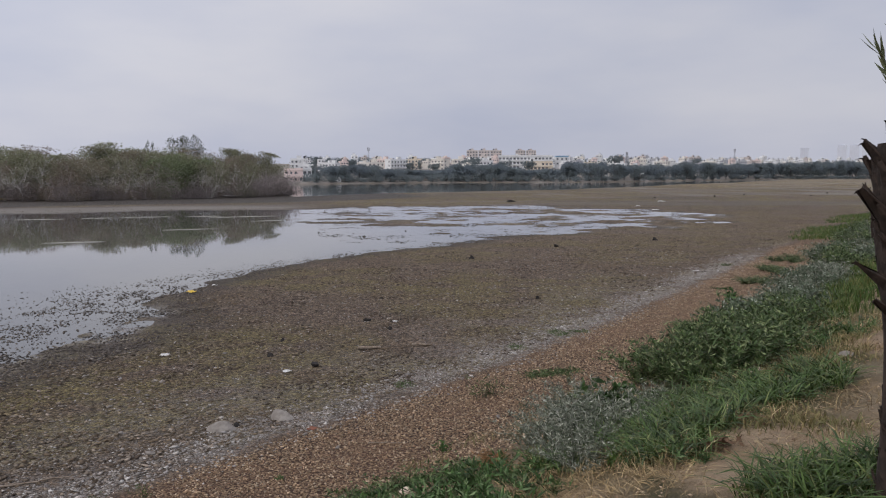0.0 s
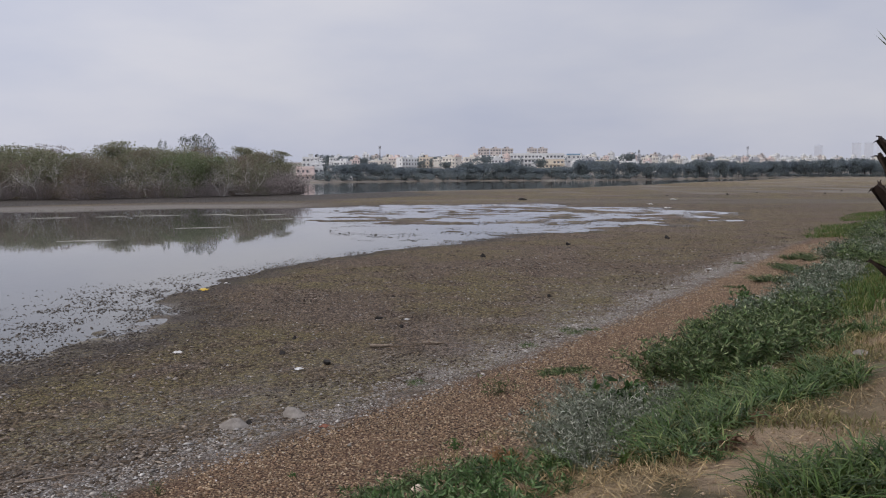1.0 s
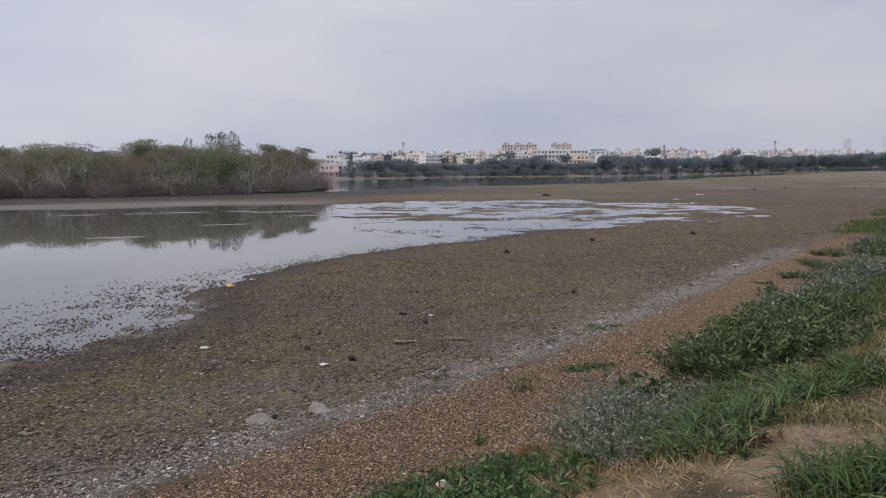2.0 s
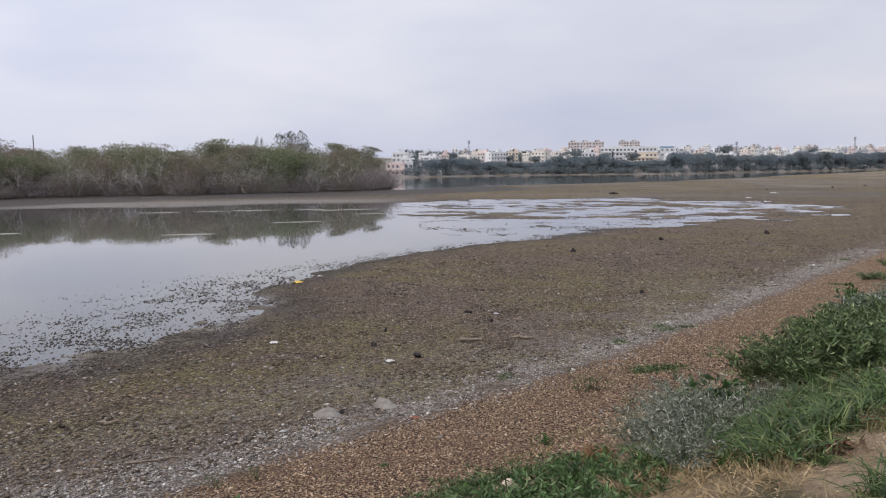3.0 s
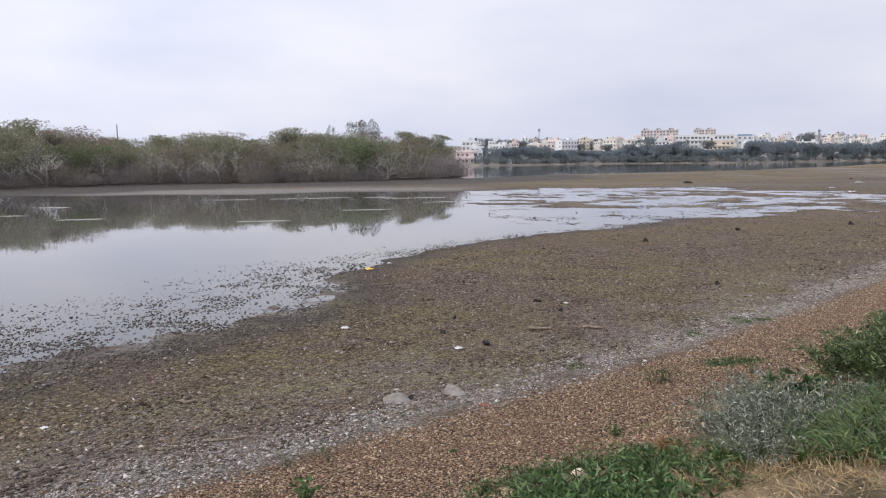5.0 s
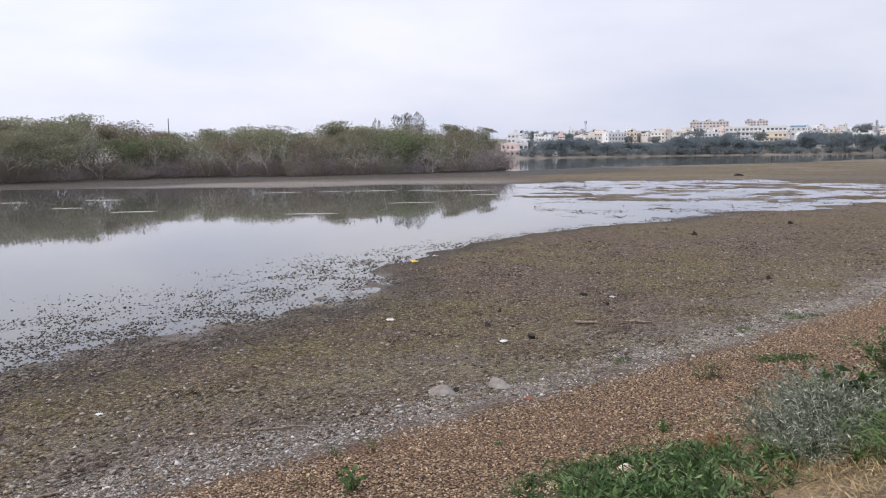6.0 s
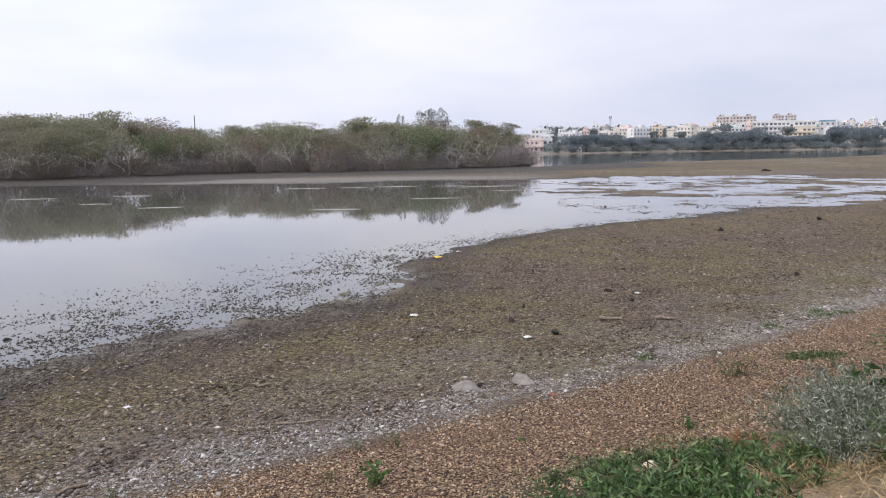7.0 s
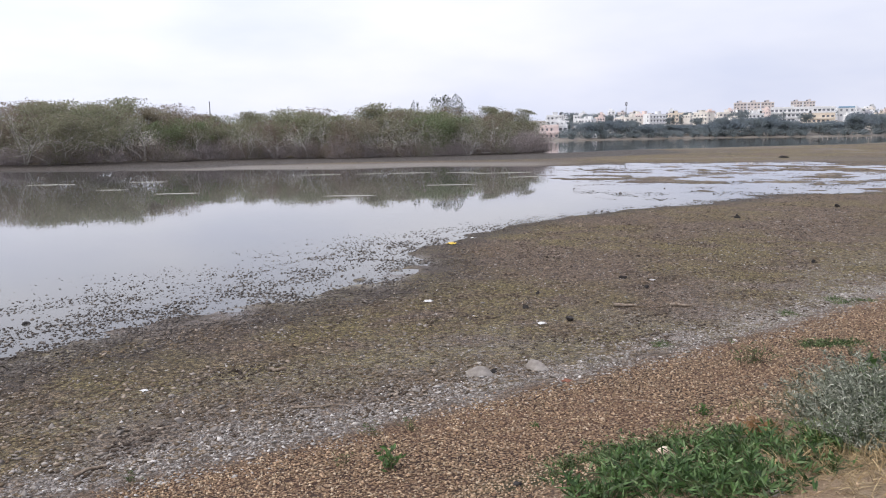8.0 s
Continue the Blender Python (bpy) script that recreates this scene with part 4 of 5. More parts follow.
    tufts("bank_grass", 120, [(1.87, 5.6, 0.3, 2), (2.25, 5.95, 0.3, 2.5), (2.6, 6.15, 0.32, 3), (2.95, 6.3, 0.3, 2.5), (3.2, 6.5, 0.25, 1.6), (1.5, 5.9, 0.3, 2), (1.25, 6.2, 0.25, 1.5), (1.75, 6.3, 0.28, 2),
                              (2.05, 4.05, 0.35, 4), (1.8, 3.9, 0.3, 3), (2.4, 4.1, 0.25, 2), (1.3, 5.4, 0.25, 1.6), (1.05, 5.6, 0.22, 1.3), (2.2, 6.5, 0.3, 2), (2.6, 6.9, 0.3, 1.6), (3.3, 7.1, 0.25, 1.2), (1.55, 5.3, 0.28, 1.6), (1.15, 5.9, 0.25, 1.6), (2.0, 6.9, 0.3, 1.6)]
          + along(4.3, 5.3, 4.4, 11, 0.2, 20), 0.25, 0.0085, 1.1, GRASS, "fresh green grass tufts on the sandy bank")
    tufts("slope_grass", 150, along(4.0, 5.0, 10, 17, 0.42, 26) + along(4.1, 5.2, 16, 40, 0.7, 34), 0.27, 0.010, 0.5, GRASS_BRIGHT, "bright green grass down the bank's slope")
    tufts("meadow_grass", 260, along(0.6, 3.5, 36, 62, 1.5, 34), 0.2, 0.018, 0.5, GRASS_BRIGHT, "patch of short green grass far along the shore")
    tufts("olive_grass", 110, along(4.4, 5.3, 4.4, 9, 0.25, 16) + along(4.9, 5.6, 5.2, 12, 0.3, 18) + [(2.3, 5.3, 0.3, 2), (2.5, 5.0, 0.25, 1.5), (1.5, 4.9, 0.2, 1)], 0.11, 0.006, 0.8, OLIVE_GRASS, "short yellowish trodden grass on the bank")
    tufts("dry_straw", 70, [(1.3, 4.55, 0.22, 2.4), (1.15, 4.4, 0.25, 2.4), (0.95, 4.55, 0.25, 2.2), (1.5, 4.75, 0.2, 1.8), (0.75, 4.75, 0.22, 1.6), (1.0, 4.9, 0.2, 1.5), (0.6, 4.4, 0.22, 1.6), (1.75, 5.05, 0.2, 1.0), (0.8, 4.25, 0.2, 1.5), (1.35, 5.1, 0.2, 1.2)]
          + along(4.4, 6.4, 3.4, 11, 0.3, 80) + [(0.5, 4.7, 0.15, 1.2)], 0.14, 0.0034, 0.6, STRAW, "loose dry yellow straw on the sandy bank", lie=0.55, category="straw")
    tufts("dry_grass", 45, along(4.0, 5.6, 4.2, 12, 0.26, 40) + [(0.55, 4.75, 0.18, 1.5), (0.75, 4.95, 0.2, 1.2), (1.1, 5.2, 0.2, 1.2), (2.3, 5.5, 0.3, 1.5), (3.0, 5.6, 0.3, 1.2)], 0.17, 0.004, 0.8, STRAW,
          "withered brown grass mixed into the bank's turf")
    tufts("gravel_edge_grass", 26, along(2.6, 3.6, 4.6, 8, 0.15, 14), 0.16, 0.005, 0.7, OLIVE_GRASS, "thin grass at the gravel's edge")
    # trodden dead leaves
    for i, (x, y) in enumerate([(1.76, 4.95), (1.68, 4.85), (2.15, 5.45), (5.1, 8.6), (5.4, 9.1)]):
        n = 60
        p = np.stack([x + rng.normal(0, 0.07, n), y + rng.normal(0, 0.06, n), np.zeros(n)], 1)
        p[:, 2] = land(p[:, 0], p[:, 1])[0] + rng.uniform(0, 0.05, n)
        w = rng.normal(size=(n, 3)) * [1, 1, 0.4]
        v, f = leaf_quads(p, w, rng.uniform(0.04, 0.09, n), rng.uniform(0.02, 0.035, n), rng)
        tagged(placed("dead_leaves", raw_mesh("dead_leaves", v, f), DEAD), "small heap of dark dead leaves in trodden grass", "dead leaves", "heaps of dead leaves")


SAGE = varied("sage_green_leaves", [(0.07, 0.098, 0.058), (0.16, 0.195, 0.13), (0.28, 0.31, 0.25)], 6, 0.65, spread=0.8, translucent=0.1)
HERB_MID = varied("mid_green_leaves", [(0.034, 0.072, 0.020), (0.085, 0.155, 0.048), (0.15, 0.21, 0.09)], 6, 0.5, spread=1.0, translucent=0.06)
GRASS_BRIGHT = varied("slope_grass_blades", [(0.055, 0.098, 0.022), (0.10, 0.155, 0.038), (0.20, 0.19, 0.07)], 5, 0.6, spread=0.6, translucent=0.25)
OLIVE_GRASS = varied("yellowish_grass", [(0.15, 0.15, 0.055), (0.20, 0.175, 0.075), (0.32, 0.25, 0.12)], 5, 0.7, spread=0.6, translucent=0.2)
bank_plants()


# ---- the palm on the bank ----
def palm(x, y):
    rng = np.random.default_rng(77)
    z0 = height(x, y)
    root = new("palm_tree")
    root.matrix_world = pose(x, y, z0 - 0.03)
    lean = lambda h: np.array([-0.035 * max(h - 0.8, 0), 0.02 * h, h])
    girth = lambda h: 0.18 + 0.06 * math.exp(-((h - 1.45) / 0.45) ** 2) + 0.03 * math.exp(-h * 4)
    v, f = tubes([[(lean(h), girth(h) * (1 if h < 1.75 else 0.75)) for h in np.linspace(0, 1.74, 24)]], 14)
    placed("trunk", raw_mesh("trunk", v, f, True), PALM_BARK, root)
    # pointed stubs of old fronds in a spiral
    shapes = []
    for k in range(4):
        bm = bmesh.new()
        bmesh.ops.create_cone(bm, cap_ends=True, segments=6, radius1=0.055, radius2=0.010, depth=0.19)
        for vert in bm.verts:
            vert.co.z += 0.095
            vert.co.y *= 0.42
            vert.co.x *= 1.0 + 0.25 * rng.uniform(-1, 1)
            vert.co.y -= 0.35 * (vert.co.z - 0.05) ** 2 * (1 + k * 0.5)
            vert.co += Vector(rng.normal(0, 0.006, 3))
        bmesh.ops.bevel(bm, geom=bm.edges[:], offset=0.004, segments=1, affect="EDGES")
        me = bpy.data.meshes.new("frond_stub")
        bm.to_mesh(me)
        bm.free()
        shapes.append(me)
    for i in range(260):
        h = 0.02 + 1.66 * (i / 259)
        a = i * 2.3999
        big = 0.58 + 0.50 * smooth(h, 0.8, 1.4)
        p = lean(h) + girth(h) * 0.9 * np.array([math.cos(a), math.sin(a), 0])
        ob = placed("frond_stub", shapes[i % 4], PALM_BARK, root)
        tip = (22 + 18 * float(smooth(h, 0.9, 1.6))) * rng.uniform(0.5, 1.3)
        ob.matrix_local = Matrix.Translation(p) @ Matrix.Rotation(a - math.pi / 2, 4, "Z") @ Matrix.Rotation(radians(-tip), 4, "X") @ Matrix.Diagonal((big, big, big * rng.uniform(0.42, 0.82), 1))
    # a few broad stubs stand well out of the trunk
    for h, deg, big, tip in ((1.36, 186, 1.35, 48), (1.20, 205, 1.1, 55), (1.08, 172, 1.15, 60), (0.92, 190, 0.95, 58)):
        a = radians(deg)
        p = lean(h) + girth(h) * 0.85 * np.array([math.cos(a), math.sin(a), 0])
        ob = placed("frond_stub", shapes[deg % 4], PALM_BARK, root)
        ob.matrix_local = Matrix.Translation(p) @ Matrix.Rotation(a - math.pi / 2, 4, "Z") @ Matrix.Rotation(radians(-tip), 4, "X") @ Matrix.Diagonal((big * 1.25, big, big * 0.85, 1))
    # fronds: one dips towards the lake, the others rise out over the bank
    ways = [(180, 69, 0.56, 0.5), (200, 75, 0.58, 0.5)] + [(a, el, 1.3, 0.7) for a, el in ((-70, 70), (-35, 62), (0, 72), (35, 60), (70, 72), (-10, 48), (20, 80), (-110, 78), (100, 80))]
    for az, el, length, sag in ways:
        a, e = radians(az), radians(el)
        out = np.array([math.cos(a), math.sin(a), 0])
        start = lean(1.7) + out * 0.06
        pts = [start + out * length * math.cos(e) * t + np.array([0, 0, length * (math.sin(e) * t - 0.28 * sag * t * t)]) for t in np.linspace(0, 1, 12)]
        v, f = tubes([[(p, 0.014 * (1.1 - t)) for p, t in zip(pts, np.linspace(0, 1, 12))]], 5)
        frond = placed("frond", raw_mesh("frond", v, f, True), PALM_LEAF, root)
        pts = np.array(pts)
        n = 34
        t = np.repeat(np.linspace(0.25, 0.99, n // 2), 2) * 10.99
        i = t.astype(int)
        p = pts[i] + (pts[i + 1] - pts[i]) * (t - i)[:, None]
        tan = pts[i + 1] - pts[i]
        tan /= np.linalg.norm(tan, axis=1)[:, None]
        side = np.cross(tan, [0, 0, 1.0])
        w = tan * 0.9 + side * np.where(np.arange(n) % 2, 1, -1)[:, None] * 0.7 + rng.normal(0, 0.1, (n, 3))
        v, f = leaf_quads(p, w, (0.04 + 0.17 * length) * rng.uniform(0.8, 1.1, n), 0.016, rng)
        placed("blade", raw_mesh("blade", v, f), PALM_LEAF, frond)
    tagged(root, "short palm with a rough trunk of dark old frond stubs", "palm tree")


palm(2.27, 3.62)

# ---- the wooded island ----
def branching(rng, base, way, length, radius, depth, tips, paths, spread, lift, kids=(2, 4)):
    """Limbs that fork; the ends are gathered in tips."""
    pts, p, d = [], np.array(base, float), np.array(way, float)
    n = 5
    for k in range(n + 1):
        pts.append((p.copy(), radius * (1 - 0.45 * k / n)))
        d = d + rng.normal(0, 0.16, 3) + np.array([0, 0, lift])
        d /= np.linalg.norm(d)
        p = p + d * length / n
    paths.append(pts)
    if depth == 0:
        tips.append((pts[-1][0], d))
        tips.append((pts[-3][0], d))
        return
    for _ in range(rng.integers(*kids) + (depth > 1)):
        t = rng.integers(2, n + 1)
        side = rng.normal(size=3)
        side -= d * (side @ d)
        side /= np.linalg.norm(side) + 1e-9
        nd = d * (1 - spread) + side * spread
        nd /= np.linalg.norm(nd)
        branching(rng, pts[t][0], nd, length * rng.uniform(0.6, 0.85), radius * 0.58, depth - 1, tips, paths, spread, lift, kids)


def island_tree(name, seed, tall, wide, leaf_mat, label, leaves=6800, leaf=0.18, flat=0.55, bark=None, bare=0.03, clump=0.55, girth=0.075, spread=0.52):
    """Several pale stems from one foot, forking up into a flat-topped crown of small leaf sprays with gaps."""
    rng = np.random.default_rng(seed)
    root = new(name)
    tips, paths = [], []
    for k in range(rng.integers(3, 6)):
        a = rng.uniform(0, 6.28)
        w = np.array([math.cos(a) * 0.5, math.sin(a) * 0.5, 1.0])
        branching(rng, (0.15 * math.cos(a), 0.15 * math.sin(a), 0), w / np.linalg.norm(w), tall * 0.42, girth * tall / 6, 3, tips, paths, spread, 0.035)
    ends = np.array([p for p, d in tips])
    span = np.percentile(np.abs(ends[:, :2]), 92)
    top = np.percentile(ends[:, 2], 97)
    k = np.array([wide * 0.5 / span, wide * 0.5 / span, tall * 0.88 / top])
    paths = [[(np.minimum(p * k, [99, 99, tall * 0.97]), r) for p, r in path] for path in paths]
    ends = ends * k
    ends[:, 2] = np.where(ends[:, 2] > tall, tall - 0.1 * (ends[:, 2] - tall), ends[:, 2])
    ends[:, 2] = np.maximum(ends[:, 2], 0.5)
    v, f = tubes(paths, 3)
    placed("trunk", raw_mesh("trunk", v, f, True), bark or BARK, root)
    # sprays of leaves about the ends, thick above and thin below
    weight = np.clip((ends[:, 2] / tall - bare) / (1 - bare), 0.02, 1) ** 0.65
    pick = rng.choice(len(ends), leaves, p=weight / weight.sum())
    pos = ends[pick] + np.clip(rng.normal(0, clump, (leaves, 3)), -1.5 * clump, 1.5 * clump) * [1, 1, flat]
    pos[:, 2] = np.minimum(pos[:, 2], tall * (0.96 - 0.10 * (np.hypot(pos[:, 0], pos[:, 1]) / (wide * 0.5)) ** 2) + rng.normal(0, 0.08, leaves))
    keep = (fbm(pos[:, 0] * 0.8 + seed, pos[:, 1] * 0.8 + pos[:, 2], seed) > 0.36) & (pos[:, 2] > 0.3)
    pos = pos[keep]
    way = rng.normal(size=pos.shape) * [1, 1, 0.6]
    v, f = leaf_quads(pos, way, leaf * rng.uniform(0.6, 1.5, len(pos)), leaf * 0.7 * rng.uniform(0.6, 1.2, len(pos)), rng)
    placed("crown", raw_mesh("crown", v, f), leaf_mat, root)
    return tagged(root, label, "tree")


def thicket(name, seed, tall, wide, mat, label, twigs=170, leaves=500, leaf=0.14):
    """A rounded tangle of fine twigs."""
    rng = np.random.default_rng(seed)
    root = new(name)
    paths, ends = [], []
    for _ in range(twigs):
        a, e = rng.uniform(0, 6.28), math.asin(rng.uniform(0.05, 1.0))
        reach = rng.uniform(0.55, 1.08)
        tip = np.array([math.cos(a) * math.cos(e) * wide / 2, math.sin(a) * math.cos(e) * wide / 2, math.sin(e) * tall]) * reach
        foot = np.array([tip[0] * 0.25, tip[1] * 0.25, 0]) + rng.normal(0, 0.08, 3) * [1, 1, 0]
        mid = (foot + tip) / 2 + rng.normal(0, 0.14, 3)
        paths.append([(foot, 0.022), (mid, 0.016), (tip, 0.006)])
        ends += [tip, mid * 0.4 + tip * 0.6]
        for _ in range(2):
            b = mid + (tip - mid) * rng.uniform(0, 0.7)
            paths.append([(b, 0.012), (b + rng.normal(0, 0.32, 3) + [0, 0, 0.1], 0.005)])
    v, f = tubes(paths, 3)
    placed("branchwork", raw_mesh("branchwork", v, f), TWIG, root)
    ends = np.array(ends)
    pos = ends[rng.integers(0, len(ends), leaves)] + rng.normal(0, 0.16, (leaves, 3))
    pos[:, 2] = np.abs(pos[:, 2])
    v, f = leaf_quads(pos, rng.normal(size=pos.shape), leaf * rng.uniform(0.6, 1.5, leaves), leaf * 0.6, rng)
    placed("foliage", raw_mesh("foliage", v, f), mat, root)
    return tagged(root, label, "shrub")


USED = set()


def stand(src, x, y, turn, k=1.0, kz=None, group="", sink=0.05, z=None):
    """The first call places the thing itself, later ones copies of it."""
    m = pose(x, y, (height(x, y) if z is None else z) - sink, 0, 0, turn) @ Matrix.Diagonal((k, k, kz or k, 1))
    if src.name not in USED:
        USED.add(src.name)
        src["keep"] = 0
        src.matrix_basis, ob = m, src
    else:
        was = src.scale.copy()
        src.scale = (1, 1, 1)
        ob = copy_thing(src, m)
        src.scale = was
    if group:
        ob["group"] = group
    return ob


def at(az, dist):
    return dist * math.sin(radians(az)), dist * math.cos(radians(az))


def island():
    rng = np.random.default_rng(31)
    label = "thorn tree with pale bare limbs and an olive crown"
    olive = [island_tree("island_tree", 200 + i, 6.0, 7.5, CROWN, label) for i in range(4)]
    fresh = island_tree("fresh_tree", 210, 5.0, 6.0, CROWN_FRESH, "low spreading tree with fresh green leaves", 5600, 0.17)
    brown = island_tree("brown_tree", 211, 5.6, 6.0, CROWN_BROWN, "half-bare thorn tree with brownish dry foliage", 5200, 0.16)
    bare = [island_tree("bare_tree", 212 + i, 5.0, 4.6, CROWN, "nearly leafless tree with pale grey branching limbs", 1500, 0.15, bark=PALE_BARK, girth=0.085, spread=0.44) for i in range(2)]
    tall = island_tree("tall_tree", 215, 9.5, 5.2, CROWN_DARK, "taller airy dark tree rising over the island", 1500, 0.26, 0.6, bare=0.55, clump=0.4)
    bush = [thicket("thorn_thicket", 220 + i, 3.0, 4.4, m, "grey-brown leafless thorn thicket by the island's edge", leaves=n) for i, (m, n) in enumerate(((CROWN_BROWN, 1500), (TWIG, 1500), (TWIG, 900), (CROWN, 1400)))]
    # heights of the wood along the island, by azimuth
    tops = lambda az: np.interp(az, [-52, -48, -42, -38.5, -36, -33, -30, -27, -23, -20, -17, -14, -11.5, -10.8], [6.3, 6.7, 6.9, 6.6, 5.7, 5.5, 5.9, 5.8, 6.3, 6.4, 6.2, 5.9, 5.0, 4.0])
    base = lambda az: np.interp(az, [-56, -47.4, -40, -34, -29.5, -22, -15.3, -11.0], [95, 91, 93.5, 96.5, 98.5, 99, 103, 110])
    az = -56.0
    i = 0
    while az < -12.2:
        for row, (back, kk) in enumerate(((0.3, 0.90), (6.0, 0.97), (11.5, 1.04))):
            a = az + rng.uniform(-0.9, 0.9) + row * 0.7
            if a > -11.9 - row * 0.25:
                continue
            d = base(a) + back + rng.uniform(-0.8, 1.2)
            if row == 0:
                src, own = (bare[i % 2], 5.0) if i % 3 else ((fresh, 5.0), (brown, 5.6), (olive[i % 4], 6.0))[(i // 3) % 3]
            else:
                src, own = (brown, 5.6) if (i + row) % 5 == 0 else (olive[(i + row) % 4], 6.0)
            want = tops(a) * kk * (d / base(a)) * rng.uniform(0.90, 1.04)
            x, y = at(a, d)
            z = height(x, y)
            stand(src, x, y, rng.uniform(0, 360), max(want / own, 0.75) * rng.uniform(0.85, 1.1), (want - z) / own, "trees of the island")
        az += 2.1
        i += 1
    for a, d, h, w in ((-18.3, 118, 9.0, 0.6), (-17.6, 119.5, 9.2, 0.55), (-20.2, 117, 8.2, 0.22)):
        x, y = at(a, d)
        stand(tall, x, y, rng.uniform(0, 360), w, (h - height(x, y)) / 9.5, "tall trees behind the wood")
    for a, d, h in ((-15.6, 117, 7.2), (-14.6, 118, 7.1), (-13.6, 118, 6.8)):
        x, y = at(a, d)
        stand(olive[0], x, y, rng.uniform(0, 360), 0.9, (h - height(x, y)) / 6.0, "trees of the island")
    az = -56.0
    i = 0
    while az < -11.0:
        a = az + rng.uniform(-0.4, 0.4)
        x, y = at(a, base(a) + rng.uniform(-0.9, 0.6))
        stand(bush[(i * 3 + i // 4) % 4], x, y, rng.uniform(0, 360), rng.uniform(0.55, 0.9), rng.uniform(0.45, 0.95), "thickets along the island's edge")
        x, y = at(a + 0.6, base(a) + 4.6)
        stand(bush[(i + 1) % 4], x, y, rng.uniform(0, 360), rng.uniform(0.8, 1.1), rng.uniform(0.55, 0.95), "thickets along the island's edge")
        az += 1.1
        i += 1
    x, y = at(-25.5, 96.5)
    stand(bush[0], x, y, 10, 1.25, 1.3, "thickets along the island's edge")
    for a in (-11.3, -11.9, -12.6):
        x, y = at(a, base(a) + 1.5)
        stand(bush[2], x, y, 40 * a, 1.1, 1.25, "thickets along the island's edge")
    # fallen limbs along the water's edge
    for k in range(9):
        a = -50 + 4.3 * k + rng.uniform(-1, 1)
        x, y = at(a, base(a) + 0.4)
        t = rng.uniform(-0.6, 0.6)
        pts = [((x + s * math.cos(t) * 2.2, y + s * math.sin(t) * 2.2, height(x, y) + 0.15 + 0.5 * abs(s - 0.4) * rng.uniform(0.3, 1.2)), 0.06 * (1.1 - s)) for s in np.linspace(0, 1, 6)]
        v, f = tubes([pts], 5)
        tagged(placed("fallen_branch", raw_mesh("fallen_branch", v, f, True), PALE_BARK), "pale fallen branch at the island's muddy edge", "branch", "fallen branches")
    mast("lattice_mast", -34.4, 190, 10.7, 0.12, False)


def mast(name, az, dist, top, width, dish=True):
    """A slender lattice mast: legs, rings and bracing under one foot."""
    x, y = at(az, dist)
    z = height(x, y)
    root = new(name)
    root.matrix_world = pose(x, y, z)
    h = top - z
    corners = [(-1, -1), (1, -1), (1, 1), (-1, 1)]
    for cx, cy in corners:
        v, f = tubes([[((cx * width, cy * width, 0), 0.055), ((cx * width * 0.4, cy * width * 0.4, h), 0.035)]], 4)
        placed("leg", raw_mesh("leg", v, f), STEEL, root)
    paths = []
    for k in range(10):
        t0, t1 = k / 10, (k + 1) / 10
        for (ax, ay), (bx, by) in zip(corners, corners[1:] + corners[:1]):
            w0, w1 = width * (1 - 0.6 * t0), width * (1 - 0.6 * t1)
            paths.append([((ax * w0, ay * w0, h * t0), 0.04), ((bx * w1, by * w1, h * t1), 0.04)])
    v, f = tubes(paths, 3)
    placed("bracing", raw_mesh("bracing", v, f), STEEL, root)
    for k, s in enumerate((-1, 1) if dish else ()):
        bm = bmesh.new()
        bmesh.ops.create_cube(bm, size=1, matrix=Matrix.Translation((s * 0.5, 0, h - 1.2)) @ Matrix.Diagonal((0.35, 0.35, 2.0, 1)))
        part("antenna", bm, STEEL, root)
    tagged(root, "slender grey steel lattice antenna mast", "mast")


STEEL = varied("grey_galvanised_steel", [(0.22, 0.22, 0.23), (0.30, 0.30, 0.31)], 4, 0.6, spread=0.2)
PALE_BARK = varied("bleached_bark", [(0.42, 0.395, 0.365), (0.56, 0.53, 0.495)], 3, 0.9, per="object", spread=0.3)
CROWN_DARK = varied("dark_airy_leaves", [(0.085, 0.10, 0.075), (0.11, 0.125, 0.09)], 0.6, 0.8, spread=0.5, translucent=0.2)
island()


# ---- the far shore: belt of trees and the town ----
def far_tree(name, seed, tall, wide, label, clumps=850, lobes=9, mat=None, low=0.12):
    rng = np.random.default_rng(seed)
    root = new(name)
    v, f = tubes([[((0, 0, 0), 0.22), ((0.1, 0, tall * 0.3), 0.17), ((0, 0.1, tall * 0.6), 0.10)]]
                 + [[((0, 0, tall * 0.28), 0.12), ((math.cos(a) * wide * 0.3, math.sin(a) * wide * 0.3, tall * 0.65), 0.05)] for a in (0.4, 2.2, 4.1, 5.4)], 5)
    placed("trunk", raw_mesh("trunk", v, f, True), FAR_BARK, root)
    centres = np.stack([rng.normal(0, wide * 0.24, lobes), rng.normal(0, wide * 0.24, lobes), rng.uniform(0.28, 0.82, lobes) * tall], 1)
    pick = rng.integers(0, lobes, clumps)
    d = rng.normal(size=(clumps, 3))
    d /= np.linalg.norm(d, axis=1)[:, None]
    pos = centres[pick] + d * (wide * 0.2 * rng.uniform(0.55, 1.1, clumps))[:, None] * [1, 1, 0.85]
    pos[:, 2] = np.clip(pos[:, 2], tall * low, tall)
    v, f = leaf_quads(pos, rng.normal(size=pos.shape) * [1, 1, 0.7], rng.uniform(0.5, 1.1, clumps) * wide / 12, rng.uniform(0.4, 0.8, clumps) * wide / 12, rng)
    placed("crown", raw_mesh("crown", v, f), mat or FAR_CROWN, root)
    return tagged(root, label, "tree")


